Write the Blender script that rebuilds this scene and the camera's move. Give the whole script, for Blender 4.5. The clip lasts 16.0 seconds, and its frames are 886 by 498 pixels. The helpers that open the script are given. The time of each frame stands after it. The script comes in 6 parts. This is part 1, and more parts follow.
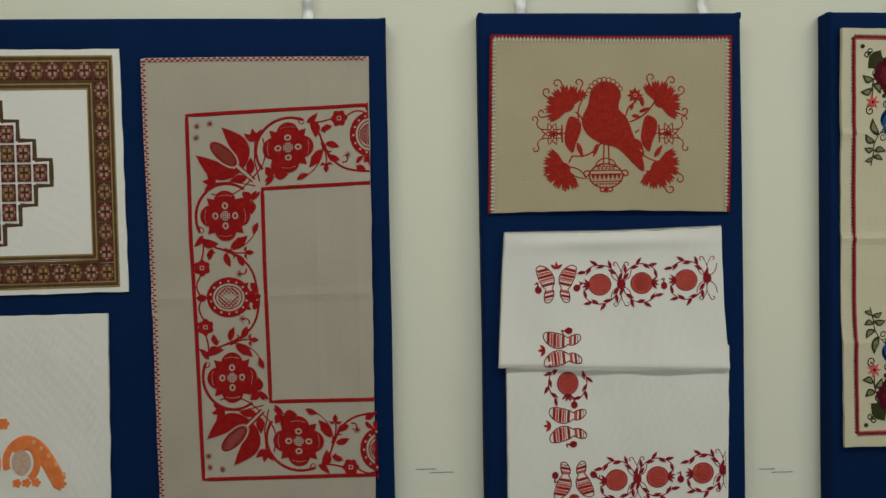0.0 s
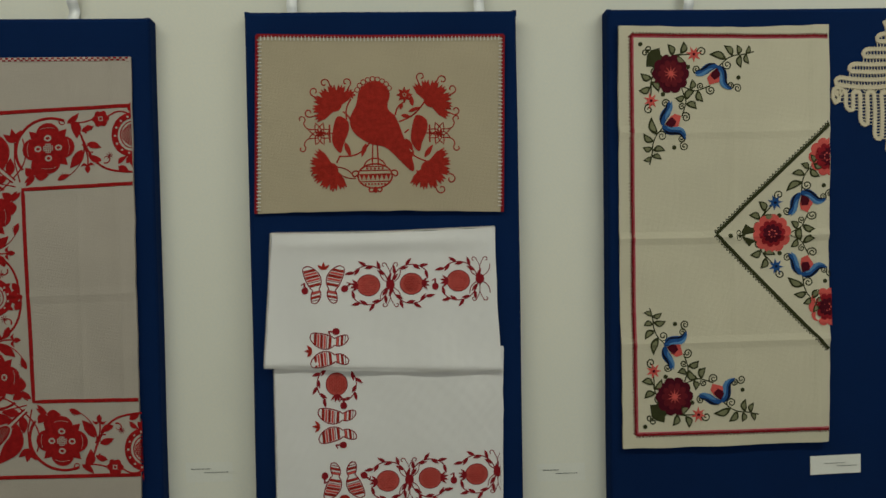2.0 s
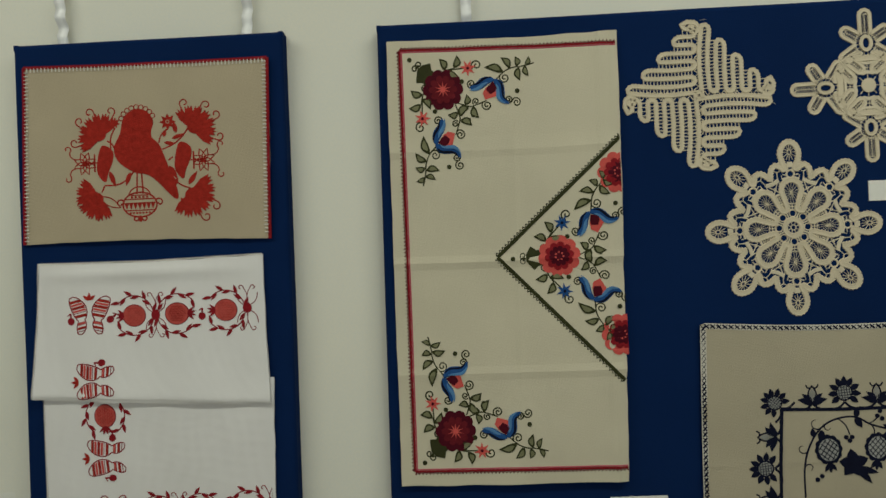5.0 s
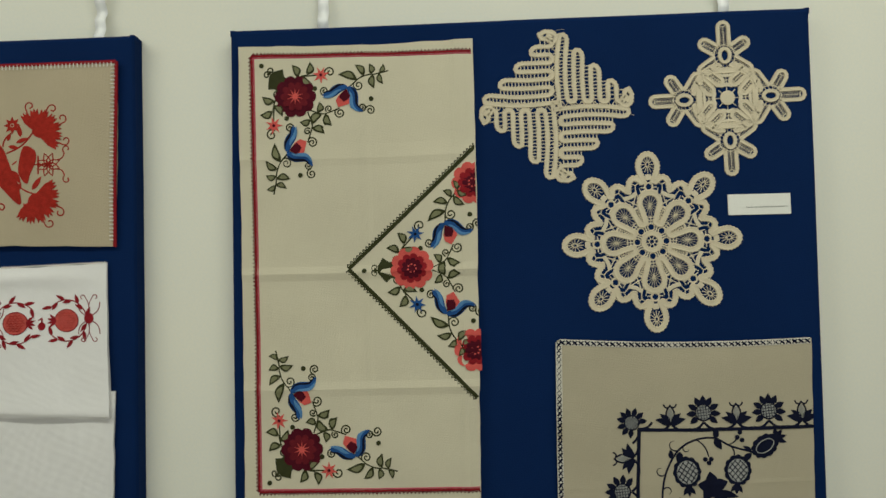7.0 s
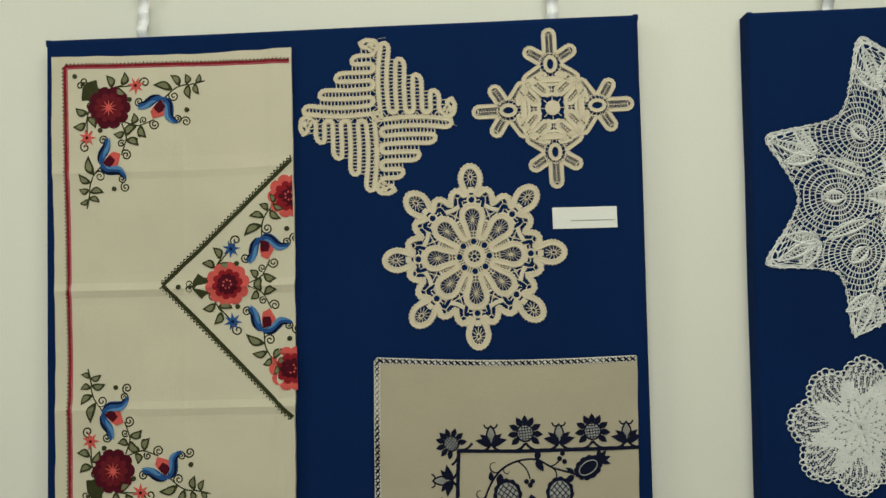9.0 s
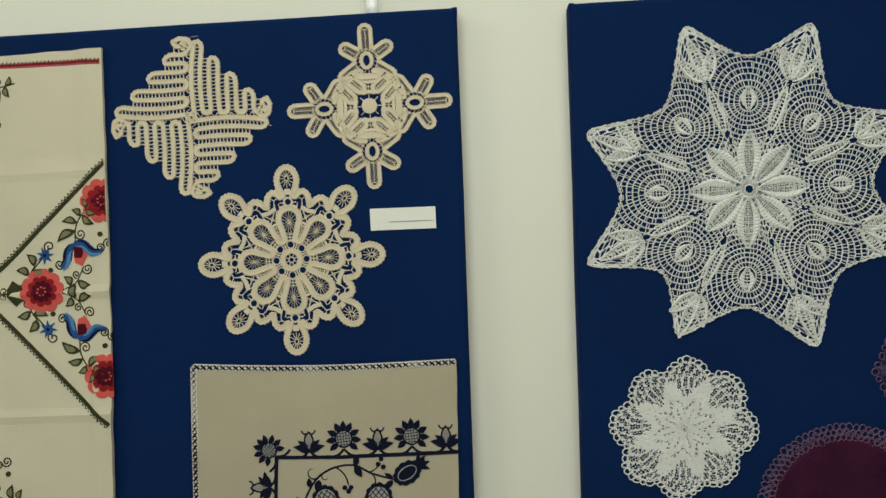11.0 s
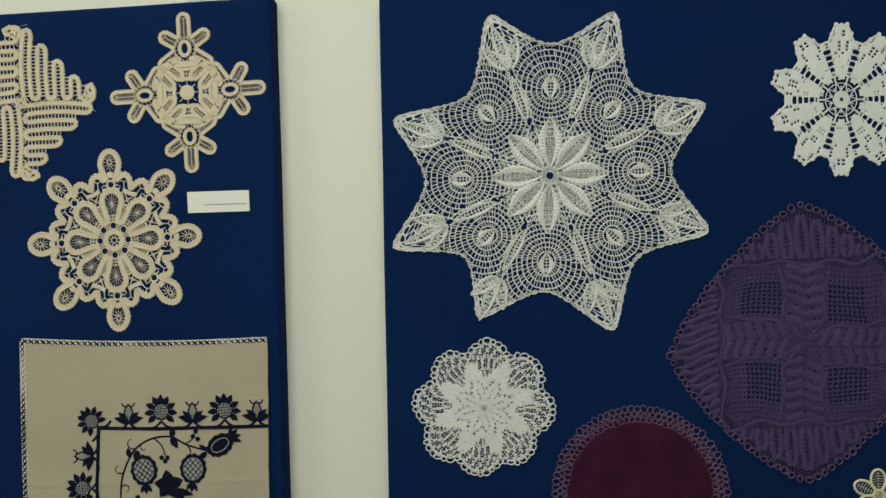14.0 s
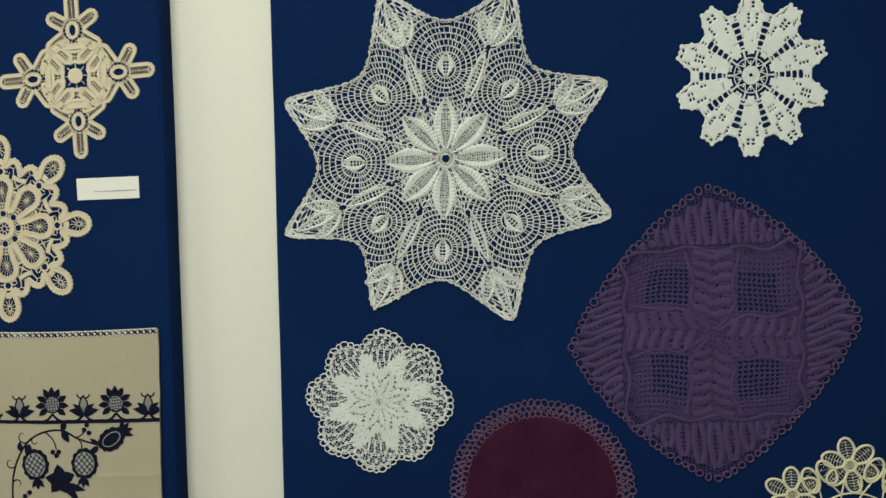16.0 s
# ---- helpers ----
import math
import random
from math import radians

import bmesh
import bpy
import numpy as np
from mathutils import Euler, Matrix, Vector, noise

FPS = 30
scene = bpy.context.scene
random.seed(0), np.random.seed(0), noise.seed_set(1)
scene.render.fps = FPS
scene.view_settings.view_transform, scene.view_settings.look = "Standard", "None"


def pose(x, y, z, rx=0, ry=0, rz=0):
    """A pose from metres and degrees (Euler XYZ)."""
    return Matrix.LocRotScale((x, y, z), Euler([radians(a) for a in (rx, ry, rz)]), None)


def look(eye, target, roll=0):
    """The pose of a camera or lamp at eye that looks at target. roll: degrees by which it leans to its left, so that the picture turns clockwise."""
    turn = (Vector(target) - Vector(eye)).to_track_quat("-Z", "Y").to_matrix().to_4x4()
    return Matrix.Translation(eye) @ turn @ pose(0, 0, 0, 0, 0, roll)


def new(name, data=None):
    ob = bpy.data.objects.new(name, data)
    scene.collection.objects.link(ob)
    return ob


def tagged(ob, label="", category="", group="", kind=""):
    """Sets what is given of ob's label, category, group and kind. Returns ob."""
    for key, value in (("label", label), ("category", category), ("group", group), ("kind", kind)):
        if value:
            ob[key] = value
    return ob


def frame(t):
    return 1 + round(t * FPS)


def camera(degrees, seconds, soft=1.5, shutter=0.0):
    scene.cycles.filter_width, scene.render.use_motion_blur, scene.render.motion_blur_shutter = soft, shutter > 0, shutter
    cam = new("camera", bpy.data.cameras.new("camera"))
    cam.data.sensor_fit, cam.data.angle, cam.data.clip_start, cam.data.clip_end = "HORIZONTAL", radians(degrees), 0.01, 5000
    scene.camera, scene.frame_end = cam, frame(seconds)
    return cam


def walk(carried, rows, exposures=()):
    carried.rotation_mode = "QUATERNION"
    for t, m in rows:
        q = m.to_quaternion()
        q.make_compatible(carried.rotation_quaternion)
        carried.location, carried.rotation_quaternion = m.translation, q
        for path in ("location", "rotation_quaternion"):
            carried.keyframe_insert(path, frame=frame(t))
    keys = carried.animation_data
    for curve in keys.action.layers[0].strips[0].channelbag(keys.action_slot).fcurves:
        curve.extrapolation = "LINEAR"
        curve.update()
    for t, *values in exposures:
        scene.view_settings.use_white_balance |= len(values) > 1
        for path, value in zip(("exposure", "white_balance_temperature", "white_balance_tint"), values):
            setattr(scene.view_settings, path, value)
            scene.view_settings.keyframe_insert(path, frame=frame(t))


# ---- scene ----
cam = camera(65.0, 16.0)
# seconds, eye x, y, z, then yaw, pitch and lean in degrees; the wall runs along x, the boards' faces lie at y = 0
ROWS = [
    (0.0, 0.0071, -1.2506, 1.5977, -4.491, -0.898, 1.571),
    (0.5, 0.0979, -1.2786, 1.5872, -3.862, -0.855, 1.297),
    (1.0, 0.1907, -1.2453, 1.5846, -3.619, -1.120, 1.567),
    (1.5, 0.3346, -1.2356, 1.6074, -3.933, -2.007, 1.365),
    (2.0, 0.4439, -1.2775, 1.5980, -3.705, -1.397, 1.586),
    (2.5, 0.5250, -1.3001, 1.5836, -2.374, -0.899, 1.806),
    (3.0, 0.5912, -1.2648, 1.5851, -1.614, -0.822, 2.505),
    (3.5, 0.6813, -1.2315, 1.5929, -1.251, -0.789, 2.660),
    (4.0, 0.8082, -1.2663, 1.5981, -0.226, -0.507, 3.454),
    (4.5, 0.9055, -1.2803, 1.5978, 1.397, -0.204, 2.967),
    (5.0, 0.9859, -1.2362, 1.6022, 1.887, -0.133, 2.568),
    (7.5, 1.2780, -1.1635, 1.5659, 0.494, 2.095, 1.321),
    (8.0, 1.3401, -1.1176, 1.5754, -1.369, 2.073, 1.216),
    (8.5, 1.4416, -1.1142, 1.5812, -0.217, 1.892, 1.869),
    (9.0, 1.5378, -1.1502, 1.5835, 1.487, 1.996, 2.008),
    (9.5, 1.6264, -1.1567, 1.5817, 2.526, 1.645, 2.177),
    (10.0, 1.7100, -1.1015, 1.6023, 1.585, 0.429, 3.024),
    (12.5, 1.9851, -1.1404, 1.6073, 3.010, 0.470, 2.414),
    (13.0, 2.0350, -1.0950, 1.5983, 2.227, -0.137, 1.861),
    (13.5, 2.1287, -1.1048, 1.5930, 2.678, -0.550, 2.205),
    (14.0, 2.1982, -1.1322, 1.5872, 4.179, -0.676, 2.213),
    (14.5, 2.2631, -1.1550, 1.5820, 5.254, -0.926, 2.353),
    (15.0, 2.3068, -1.1444, 1.5781, 5.910, -0.923, 2.166),
    (15.5, 2.3449, -1.0926, 1.5786, 6.057, -0.992, 2.242),
    (16.0, 2.3889, -1.0678, 1.5653, 5.703, -0.989, 2.448),
]
walk(cam, [(t, pose(x, y, z, 0, 0, yaw) @ pose(0, 0, 0, 90 + pitch) @ pose(0, 0, 0, 0, 0, -lean)) for t, x, y, z, yaw, pitch, lean in ROWS],
     exposures=[(0.0, -0.38), (1.5, -0.52), (2.2, -0.64), (3.5, -0.62), (5.0, -0.52), (7.5, -0.12), (9.0, -0.02), (12.5, -0.03), (14.5, -0.07), (16.0, 0.18)])

# ---- light: two ceiling tubes over the room and a window behind the camera ----
world = bpy.data.worlds.new("world")
scene.world = world
world.use_nodes = True
world.node_tree.nodes["Background"].inputs[0].default_value = (0.75, 0.85, 1.0, 1)
world.node_tree.nodes["Background"].inputs[1].default_value = 0.3


def area(name, eye, target, sx, sy, watts, colour):
    data = bpy.data.lights.new(name, "AREA")
    data.shape, data.size, data.size_y, data.energy, data.color = "RECTANGLE", sx, sy, watts, colour
    ob = new(name, data)
    ob.matrix_world = look(eye, target)
    return ob


area("tube_light_west", (-0.35, -1.15, 2.88), (-0.35, -1.15, 0), 1.5, 0.3, 21, (0.95, 0.985, 0.86))
area("tube_light_east", (1.95, -1.15, 2.88), (1.95, -1.15, 0), 1.5, 0.3, 23, (0.95, 0.985, 0.86))
area("window_light", (1.4, -3.9, 1.7), (1.4, 0, 1.6), 3.0, 1.5, 25, (0.93, 1.0, 0.97))


from mathutils import geometry

# ---- materials ----
def material(name, colour, rough=0.85, vary=0.12, grain=900.0, bump=0.25, metal=0.0, weave=0.0, patch=6.0, sheen=0.0, hue=None):
    """A cloth, paper or paint: colour varied at two scales, and a fine relief."""
    m = bpy.data.materials.new(name)
    m.use_nodes = True
    nt = m.node_tree
    n, link = nt.nodes, nt.links.new
    shader = n["Principled BSDF"]
    shader.inputs["Roughness"].default_value = rough
    shader.inputs["Metallic"].default_value = metal
    shader.inputs["Specular IOR Level"].default_value = 0.5 if rough < 0.6 else 0.06
    if sheen:
        shader.inputs["Sheen Weight"].default_value = sheen
    co = n.new("ShaderNodeNewGeometry").outputs["Position"]
    fine, wide = n.new("ShaderNodeTexNoise"), n.new("ShaderNodeTexNoise")
    fine.inputs["Scale"].default_value, fine.inputs["Detail"].default_value = grain, 3
    wide.inputs["Scale"].default_value, wide.inputs["Detail"].default_value = patch, 5
    link(co, fine.inputs["Vector"]), link(co, wide.inputs["Vector"])
    add = n.new("ShaderNodeMath")
    add.operation = "ADD"
    link(fine.outputs["Fac"], add.inputs[0]), link(wide.outputs["Fac"], add.inputs[1])
    ramp = n.new("ShaderNodeMapRange")
    ramp.inputs["From Min"].default_value, ramp.inputs["From Max"].default_value = 0.6, 1.4
    link(add.outputs[0], ramp.inputs["Value"])
    mix = n.new("ShaderNodeMix")
    mix.data_type = "RGBA"
    a = [c * (1 - vary) for c in colour]
    b = [min(1, c * (1 + vary)) for c in (hue or colour)]
    mix.inputs["A"].default_value, mix.inputs["B"].default_value = (*a, 1), (*b, 1)
    link(ramp.outputs["Result"], mix.inputs["Factor"])
    link(mix.outputs["Result"], shader.inputs["Base Color"])
    height = fine.outputs["Fac"]
    if weave:
        waves = []
        for axis in ("X", "Z"):
            w = n.new("ShaderNodeTexWave")
            w.bands_direction = axis
            w.inputs["Scale"].default_value, w.inputs["Distortion"].default_value = weave, 1.5
            w.inputs["Detail"].default_value = 1
            link(co, w.inputs["Vector"])
            waves.append(w.outputs["Fac"])
        mul = n.new("ShaderNodeMath")
        mul.operation = "ADD"
        link(waves[0], mul.inputs[0]), link(waves[1], mul.inputs[1])
        mul2 = n.new("ShaderNodeMath")
        mul2.operation = "ADD"
        link(mul.outputs[0], mul2.inputs[0]), link(fine.outputs["Fac"], mul2.inputs[1])
        height = mul2.outputs[0]
    bmp = n.new("ShaderNodeBump")
    bmp.inputs["Strength"].default_value, bmp.inputs["Distance"].default_value = bump, 0.0006
    link(height, bmp.inputs["Height"])
    link(bmp.outputs["Normal"], shader.inputs["Normal"])
    return m


# the yellower hue paints patches of warm light into the wall's colour
wall_paint = material("wall_paint", (0.78, 0.785, 0.71), 0.7, 0.03, 220, 0.15, patch=1.8, hue=(0.80, 0.770, 0.655))
ceiling_paint = material("ceiling_paint", (0.82, 0.82, 0.80), 0.8, 0.03, 150, 0.1)
floor_vinyl = material("floor_vinyl", (0.30, 0.27, 0.22), 0.4, 0.15, 60, 0.1)
blue_cloth = material("blue_cloth", (0.0034, 0.0180, 0.078), 0.9, 0.16, 1100, 0.35, weave=260, patch=4, sheen=0.0)
grey_linen = material("grey_linen", (0.465, 0.410, 0.352), 0.95, 0.07, 800, 0.4, weave=300, patch=9)
tan_linen = material("tan_linen", (0.485, 0.408, 0.285), 0.95, 0.07, 800, 0.4, weave=300, patch=9)
ecru_linen = material("ecru_linen", (0.48, 0.424, 0.308), 0.95, 0.07, 800, 0.4, weave=300, patch=9)
maroon_cross = material("maroon_cross", (0.105, 0.022, 0.024), 0.85, 0.35, 420, 0.7, patch=90)
brown_cross = material("brown_cross", (0.085, 0.038, 0.022), 0.85, 0.35, 420, 0.7, patch=90)
pale_cross = material("pale_cross", (0.36, 0.30, 0.20), 0.85, 0.2, 420, 0.6, patch=90)
pink_cross = material("pink_cross", (0.30, 0.10, 0.085), 0.85, 0.25, 420, 0.6, patch=90)
cream_linen = material("cream_linen", (0.645, 0.590, 0.445), 0.95, 0.05, 800, 0.35, weave=300, patch=7)
white_cotton = material("white_cotton", (0.83, 0.81, 0.79), 0.95, 0.03, 900, 0.3, weave=350, patch=7)
red_thread = material("red_thread", (0.37, 0.013, 0.014), 0.75, 0.34, 700, 0.8, weave=210, patch=120)
garland_thread = material("garland_thread", (0.50, 0.085, 0.070), 0.8, 0.3, 700, 0.8, patch=140)
scarlet_thread = material("scarlet_thread", (0.42, 0.030, 0.020), 0.75, 0.34, 700, 0.8, weave=210, patch=120)
maroon_thread = material("maroon_thread", (0.13, 0.012, 0.018), 0.75, 0.3, 900, 0.8, patch=80)
dark_red_thread = material("dark_red_thread", (0.25, 0.014, 0.02), 0.75, 0.3, 700, 0.8, patch=120)
wine_thread = material("wine_thread", (0.075, 0.006, 0.014), 0.75, 0.3, 1500, 0.6, patch=60)
coral_thread = material("coral_thread", (0.62, 0.10, 0.085), 0.75, 0.18, 1500, 0.6, patch=60)
pink_thread = material("pink_thread", (0.50, 0.10, 0.14), 0.75, 0.18, 1500, 0.6, patch=60)
orange_thread = material("orange_thread", (0.82, 0.22, 0.07), 0.75, 0.2, 1500, 0.6, patch=60)
pale_orange_thread = material("pale_orange_thread", (0.80, 0.42, 0.22), 0.75, 0.2, 1500, 0.6, patch=60)
green_thread = material("green_thread", (0.040, 0.043, 0.017), 0.75, 0.3, 1500, 0.6, patch=60)
pale_green_thread = material("pale_green_thread", (0.19, 0.19, 0.105), 0.75, 0.25, 1500, 0.6, patch=60)
blue_thread = material("blue_thread", (0.018, 0.075, 0.235), 0.7, 0.25, 1500, 0.6, patch=60)
pale_blue_thread = material("pale_blue_thread", (0.09, 0.22, 0.42), 0.7, 0.2, 1500, 0.6, patch=60)
navy_thread = material("navy_thread", (0.007, 0.009, 0.024), 0.75, 0.3, 1500, 0.6, patch=60)
grey_thread = material("grey_thread", (0.34, 0.34, 0.32), 0.75, 0.2, 1500, 0.6, patch=60)
white_thread = material("white_thread", (0.76, 0.74, 0.68), 0.8, 0.1, 1500, 0.6, patch=60)
brown_thread = material("brown_thread", (0.10, 0.058, 0.03), 0.8, 0.3, 1500, 0.6, patch=60)
gold_thread = material("gold_thread", (0.33, 0.23, 0.10), 0.8, 0.25, 1500, 0.6, patch=60)
ecru_tape = material("ecru_tape", (0.66, 0.575, 0.42), 0.9, 0.12, 1400, 0.7, patch=40)
ecru_thread = material("ecru_thread", (0.68, 0.60, 0.45), 0.9, 0.12, 1400, 0.6, patch=40)
cotton_yarn = material("cotton_yarn", (0.73, 0.735, 0.70), 0.9, 0.12, 1400, 0.6, patch=40)
bright_yarn = material("bright_yarn", (0.78, 0.80, 0.76), 0.9, 0.08, 1400, 0.6, patch=40)
purple_yarn = material("purple_yarn", (0.066, 0.046, 0.118), 0.9, 0.2, 1400, 0.6, patch=25)
# the purple yarn again, lightened to paint highlights on the raised ribs
lit_purple_yarn = material("lit_purple_yarn", (0.076, 0.053, 0.128), 0.9, 0.2, 1400, 0.6, patch=25)
mauve_yarn = material("mauve_yarn", (0.165, 0.098, 0.165), 0.9, 0.2, 1400, 0.6, patch=25)
maroon_felt = material("maroon_felt", (0.046, 0.010, 0.030), 0.98, 0.38, 500, 0.6, patch=24)
cord_yarn = material("cord_yarn", (0.74, 0.71, 0.50), 0.85, 0.1, 1400, 0.6, patch=40)
wall_card_paper = material("wall_card_paper", (0.79, 0.785, 0.71), 0.6, 0.03, 300, 0.05)
card_paper = material("card_paper", (0.80, 0.79, 0.73), 0.6, 0.03, 300, 0.05)
ink = material("ink", (0.06, 0.055, 0.05), 0.7, 0.2, 900, 0.05)
lamp_white = material("lamp_white", (0.85, 0.85, 0.85), 0.5, 0.02, 100, 0.02)
clear_strap = bpy.data.materials.new("clear_strap")
clear_strap.use_nodes = True
_s = clear_strap.node_tree.nodes["Principled BSDF"]
_s.inputs["Base Color"].default_value = (0.93, 0.93, 0.92, 1)
_s.inputs["Roughness"].default_value = 0.22


# ---- building helpers ----
def thing(name, x, y, z, label, category, group="", kind=""):
    ob = new(name)
    ob.location = (x, y, z)
    ob.empty_display_size = 0.05
    return tagged(ob, label, category, group, kind)


def origin(ob):
    o = Vector(ob.location)
    while ob.parent:
        ob = ob.parent
        o += Vector(ob.location)
    return o


def link_mesh(name, verts, faces, mat, parent=None, label="", smooth=False):
    """One mesh object from world-space vertices; it keeps its parent's place as its origin."""
    o = origin(parent) if parent else Vector((0, 0, 0))
    me = bpy.data.meshes.new(name)
    me.from_pydata([(v[0] - o.x, v[1] - o.y, v[2] - o.z) for v in verts], [], faces)
    me.materials.append(mat)
    if smooth:
        me.polygons.foreach_set("use_smooth", [True] * len(me.polygons))
    me.update()
    ob = new(name, me)
    if parent:
        ob.parent = parent
    return tagged(ob, label)


def part(name, bm, mat, parent, label=""):
    o = origin(parent) if parent else Vector((0, 0, 0))
    bmesh.ops.translate(bm, verts=bm.verts, vec=-o)
    me = bpy.data.meshes.new(name)
    bm.to_mesh(me)
    bm.free()
    me.materials.append(mat)
    ob = new(name, me)
    if parent:
        ob.parent = parent
    return tagged(ob, label)


def box(x0, x1, y0, y1, z0, z1, bevel=0.0):
    bm = bmesh.new()
    bmesh.ops.create_cube(bm, size=1)
    bmesh.ops.scale(bm, vec=(x1 - x0, y1 - y0, z1 - z0), verts=bm.verts)
    bmesh.ops.translate(bm, vec=((x0 + x1) / 2, (y0 + y1) / 2, (z0 + z1) / 2), verts=bm.verts)
    if bevel:
        bmesh.ops.bevel(bm, geom=bm.edges, offset=bevel, segments=2, affect="EDGES")
    return bm


def at(cx, cz, rot=0.0, size=1.0, flip=1):
    """A map from a motif's own plane to the wall's."""
    c, s = math.cos(radians(rot)) * size, math.sin(radians(rot)) * size
    return lambda u, v: (cx + c * u - s * v * flip, cz + s * u + c * v * flip)


class Art:
    """Stitches, tapes and threads laid on the plane of the wall: raised patches and ridged lines, gathered into one mesh."""

    def __init__(self, base=0.0, bend=None):
        self.v, self.f, self.base, self.bend, self.edge, self.count = [], [], base, bend, None, 0

    def put(self, x, z, lift):
        if self.edge is not None and x > self.edge:
            x = self.edge
        self.v.append((x, -(self.base + lift + (self.bend(x, z) if self.bend else 0)), z))
        return len(self.v) - 1

    def poly(self, pts, lift=0.0009, to=None):
        """A filled patch with a sunk rim."""
        p = [to(*q) for q in pts] if to else list(pts)
        if self.edge is not None and min(q[0] for q in p) >= self.edge:
            return self
        self.count += 1
        lift += 0.00001 * (self.count % 30)
        top = [self.put(x, z, lift) for x, z in p]
        tris = geometry.tessellate_polygon([[Vector((x, z, 0)) for x, z in p]])
        self.f += [tuple(top[i] for i in t) for t in tris]
        low = [self.put(x, z, 0) for x, z in p]
        n = len(p)
        self.f += [(top[i], top[(i + 1) % n], low[(i + 1) % n], low[i]) for i in range(n)]
        return self

    def line(self, pts, width, lift=0.0010, to=None, closed=False, taper=False, flat=False):
        """A thread or tape along a path, with a ridge (or a flat top with sunk edges)."""
        p = [to(*q) for q in pts] if to else list(pts)
        if self.edge is not None and min(q[0] for q in p) >= self.edge:
            return self
        self.count += 1
        lift += 0.00001 * (self.count % 30)
        n = len(p)
        rows = []
        for i in range(n):
            a = p[i - 1] if (i or closed) else p[0]
            b = p[(i + 1) % n] if (i < n - 1 or closed) else p[-1]
            dx, dz = b[0] - a[0], b[1] - a[1]
            d = math.hypot(dx, dz) or 1e-9
            w = width / 2
            if taper:
                w *= max(0.12, math.sin(math.pi * (0.08 + 0.9 * i / max(1, n - 1))) if taper == 2 else 1 - 0.8 * i / max(1, n - 1))
            nx, nz = -dz / d * w, dx / d * w
            x, z = p[i]
            if flat:
                rows.append([self.put(x + nx, z + nz, 0), self.put(x + nx * 0.8, z + nz * 0.8, lift), self.put(x - nx * 0.8, z - nz * 0.8, lift), self.put(x - nx, z - nz, 0)])
            else:
                rows.append([self.put(x + nx, z + nz, 0), self.put(x, z, lift), self.put(x - nx, z - nz, 0)])
        for i in range(n if closed else n - 1):
            a, b = rows[i], rows[(i + 1) % n]
            for k in range(len(a) - 1):
                self.f.append((a[k], b[k], b[k + 1], a[k + 1]))
        return self

    def emit(self, name, mat, parent, label="", smooth=False):
        if not self.f:
            return None
        return link_mesh(name, self.v, self.f, mat, parent, label, smooth)


def ellipse(rx, rz=None, n=20, cx=0.0, cz=0.0, a0=0.0, a1=360.0):
    rz = rx if rz is None else rz
    whole = abs(a1 - a0 - 360) < 1e-6
    k = n if whole else n - 1
    return [(cx + rx * math.cos(radians(a0 + (a1 - a0) * i / k)), cz + rz * math.sin(radians(a0 + (a1 - a0) * i / k))) for i in range(n)]


def petal(length, width, n=9, sharp=1.0, curve=0.0):
    """A leaf from (0, 0) along u; curve bows it."""
    up, down = [], []
    for i in range(n + 1):
        s = i / n
        w = width / 2 * math.sin(math.pi * s ** sharp)
        c = curve * math.sin(math.pi * s)
        up.append((length * s, c + w))
        down.append((length * s, c - w))
    return up + down[-2:0:-1]


def rosette(r, n, depth=0.15, m=6, turn=0.0, cusp=True):
    """A round flower with n lobes."""
    out = []
    for i in range(n * m):
        a = 2 * math.pi * i / (n * m)
        k = abs(math.cos(a * n / 2)) if cusp else 0.5 + 0.5 * math.cos(a * n)
        rr = r * (1 - depth + depth * k ** 0.6)
        out.append((rr * math.cos(a + radians(turn)), rr * math.sin(a + radians(turn))))
    return out


def spike_star(r1, r2, n, turn=90.0):
    return [((r1 if i % 2 == 0 else r2) * math.cos(radians(turn + 180 * i / n)), (r1 if i % 2 == 0 else r2) * math.sin(radians(turn + 180 * i / n))) for i in range(2 * n)]


def curl(x, z, r, a0, turns, n=18, shrink=0.25):
    """A spiral that starts at (x, z), its centre r away in the direction a0, winding by turns of the circle."""
    cx, cz = x + r * math.cos(radians(a0)), z + r * math.sin(radians(a0))
    return [(cx + r * (1 - (1 - shrink) * i / n) * math.cos(radians(a0 + 180 + 360 * turns * i / n)), cz + r * (1 - (1 - shrink) * i / n) * math.sin(radians(a0 + 180 + 360 * turns * i / n))) for i in range(n + 1)]


def arc(x0, z0, x1, z1, bulge, n=12):
    """A bowed line from one point to another; bulge is its height to the left of the way."""
    dx, dz = x1 - x0, z1 - z0
    d = math.hypot(dx, dz) or 1e-9
    return [(x0 + dx * i / n - dz / d * bulge * math.sin(math.pi * i / n), z0 + dz * i / n + dx / d * bulge * math.sin(math.pi * i / n)) for i in range(n + 1)]


def smooth_path(points, n=8, closed=True):
    """A curve through a few points."""
    out, k = [], len(points)
    for i in range(k if closed else k - 1):
        p0, p1, p2, p3 = (points[(i + d) % k] if closed else points[min(max(i + d, 0), k - 1)] for d in (-1, 0, 1, 2))
        for j in range(n):
            t = j / n
            out.append(tuple(0.5 * (2 * b + (c - a) * t + (2 * a - 5 * b + 4 * c - d) * t * t + (3 * b - a - 3 * c + d) * t ** 3) for a, b, c, d in zip(p0, p1, p2, p3)))
    return out if closed else out + [points[-1]]


# ---- the room ----
def wall(name, x0, x1, y0, y1, z0, z1, mat, label, category="wall"):
    return tagged(part(name, box(x0, x1, y0, y1, z0, z1), mat, None), label, category, kind="structure")


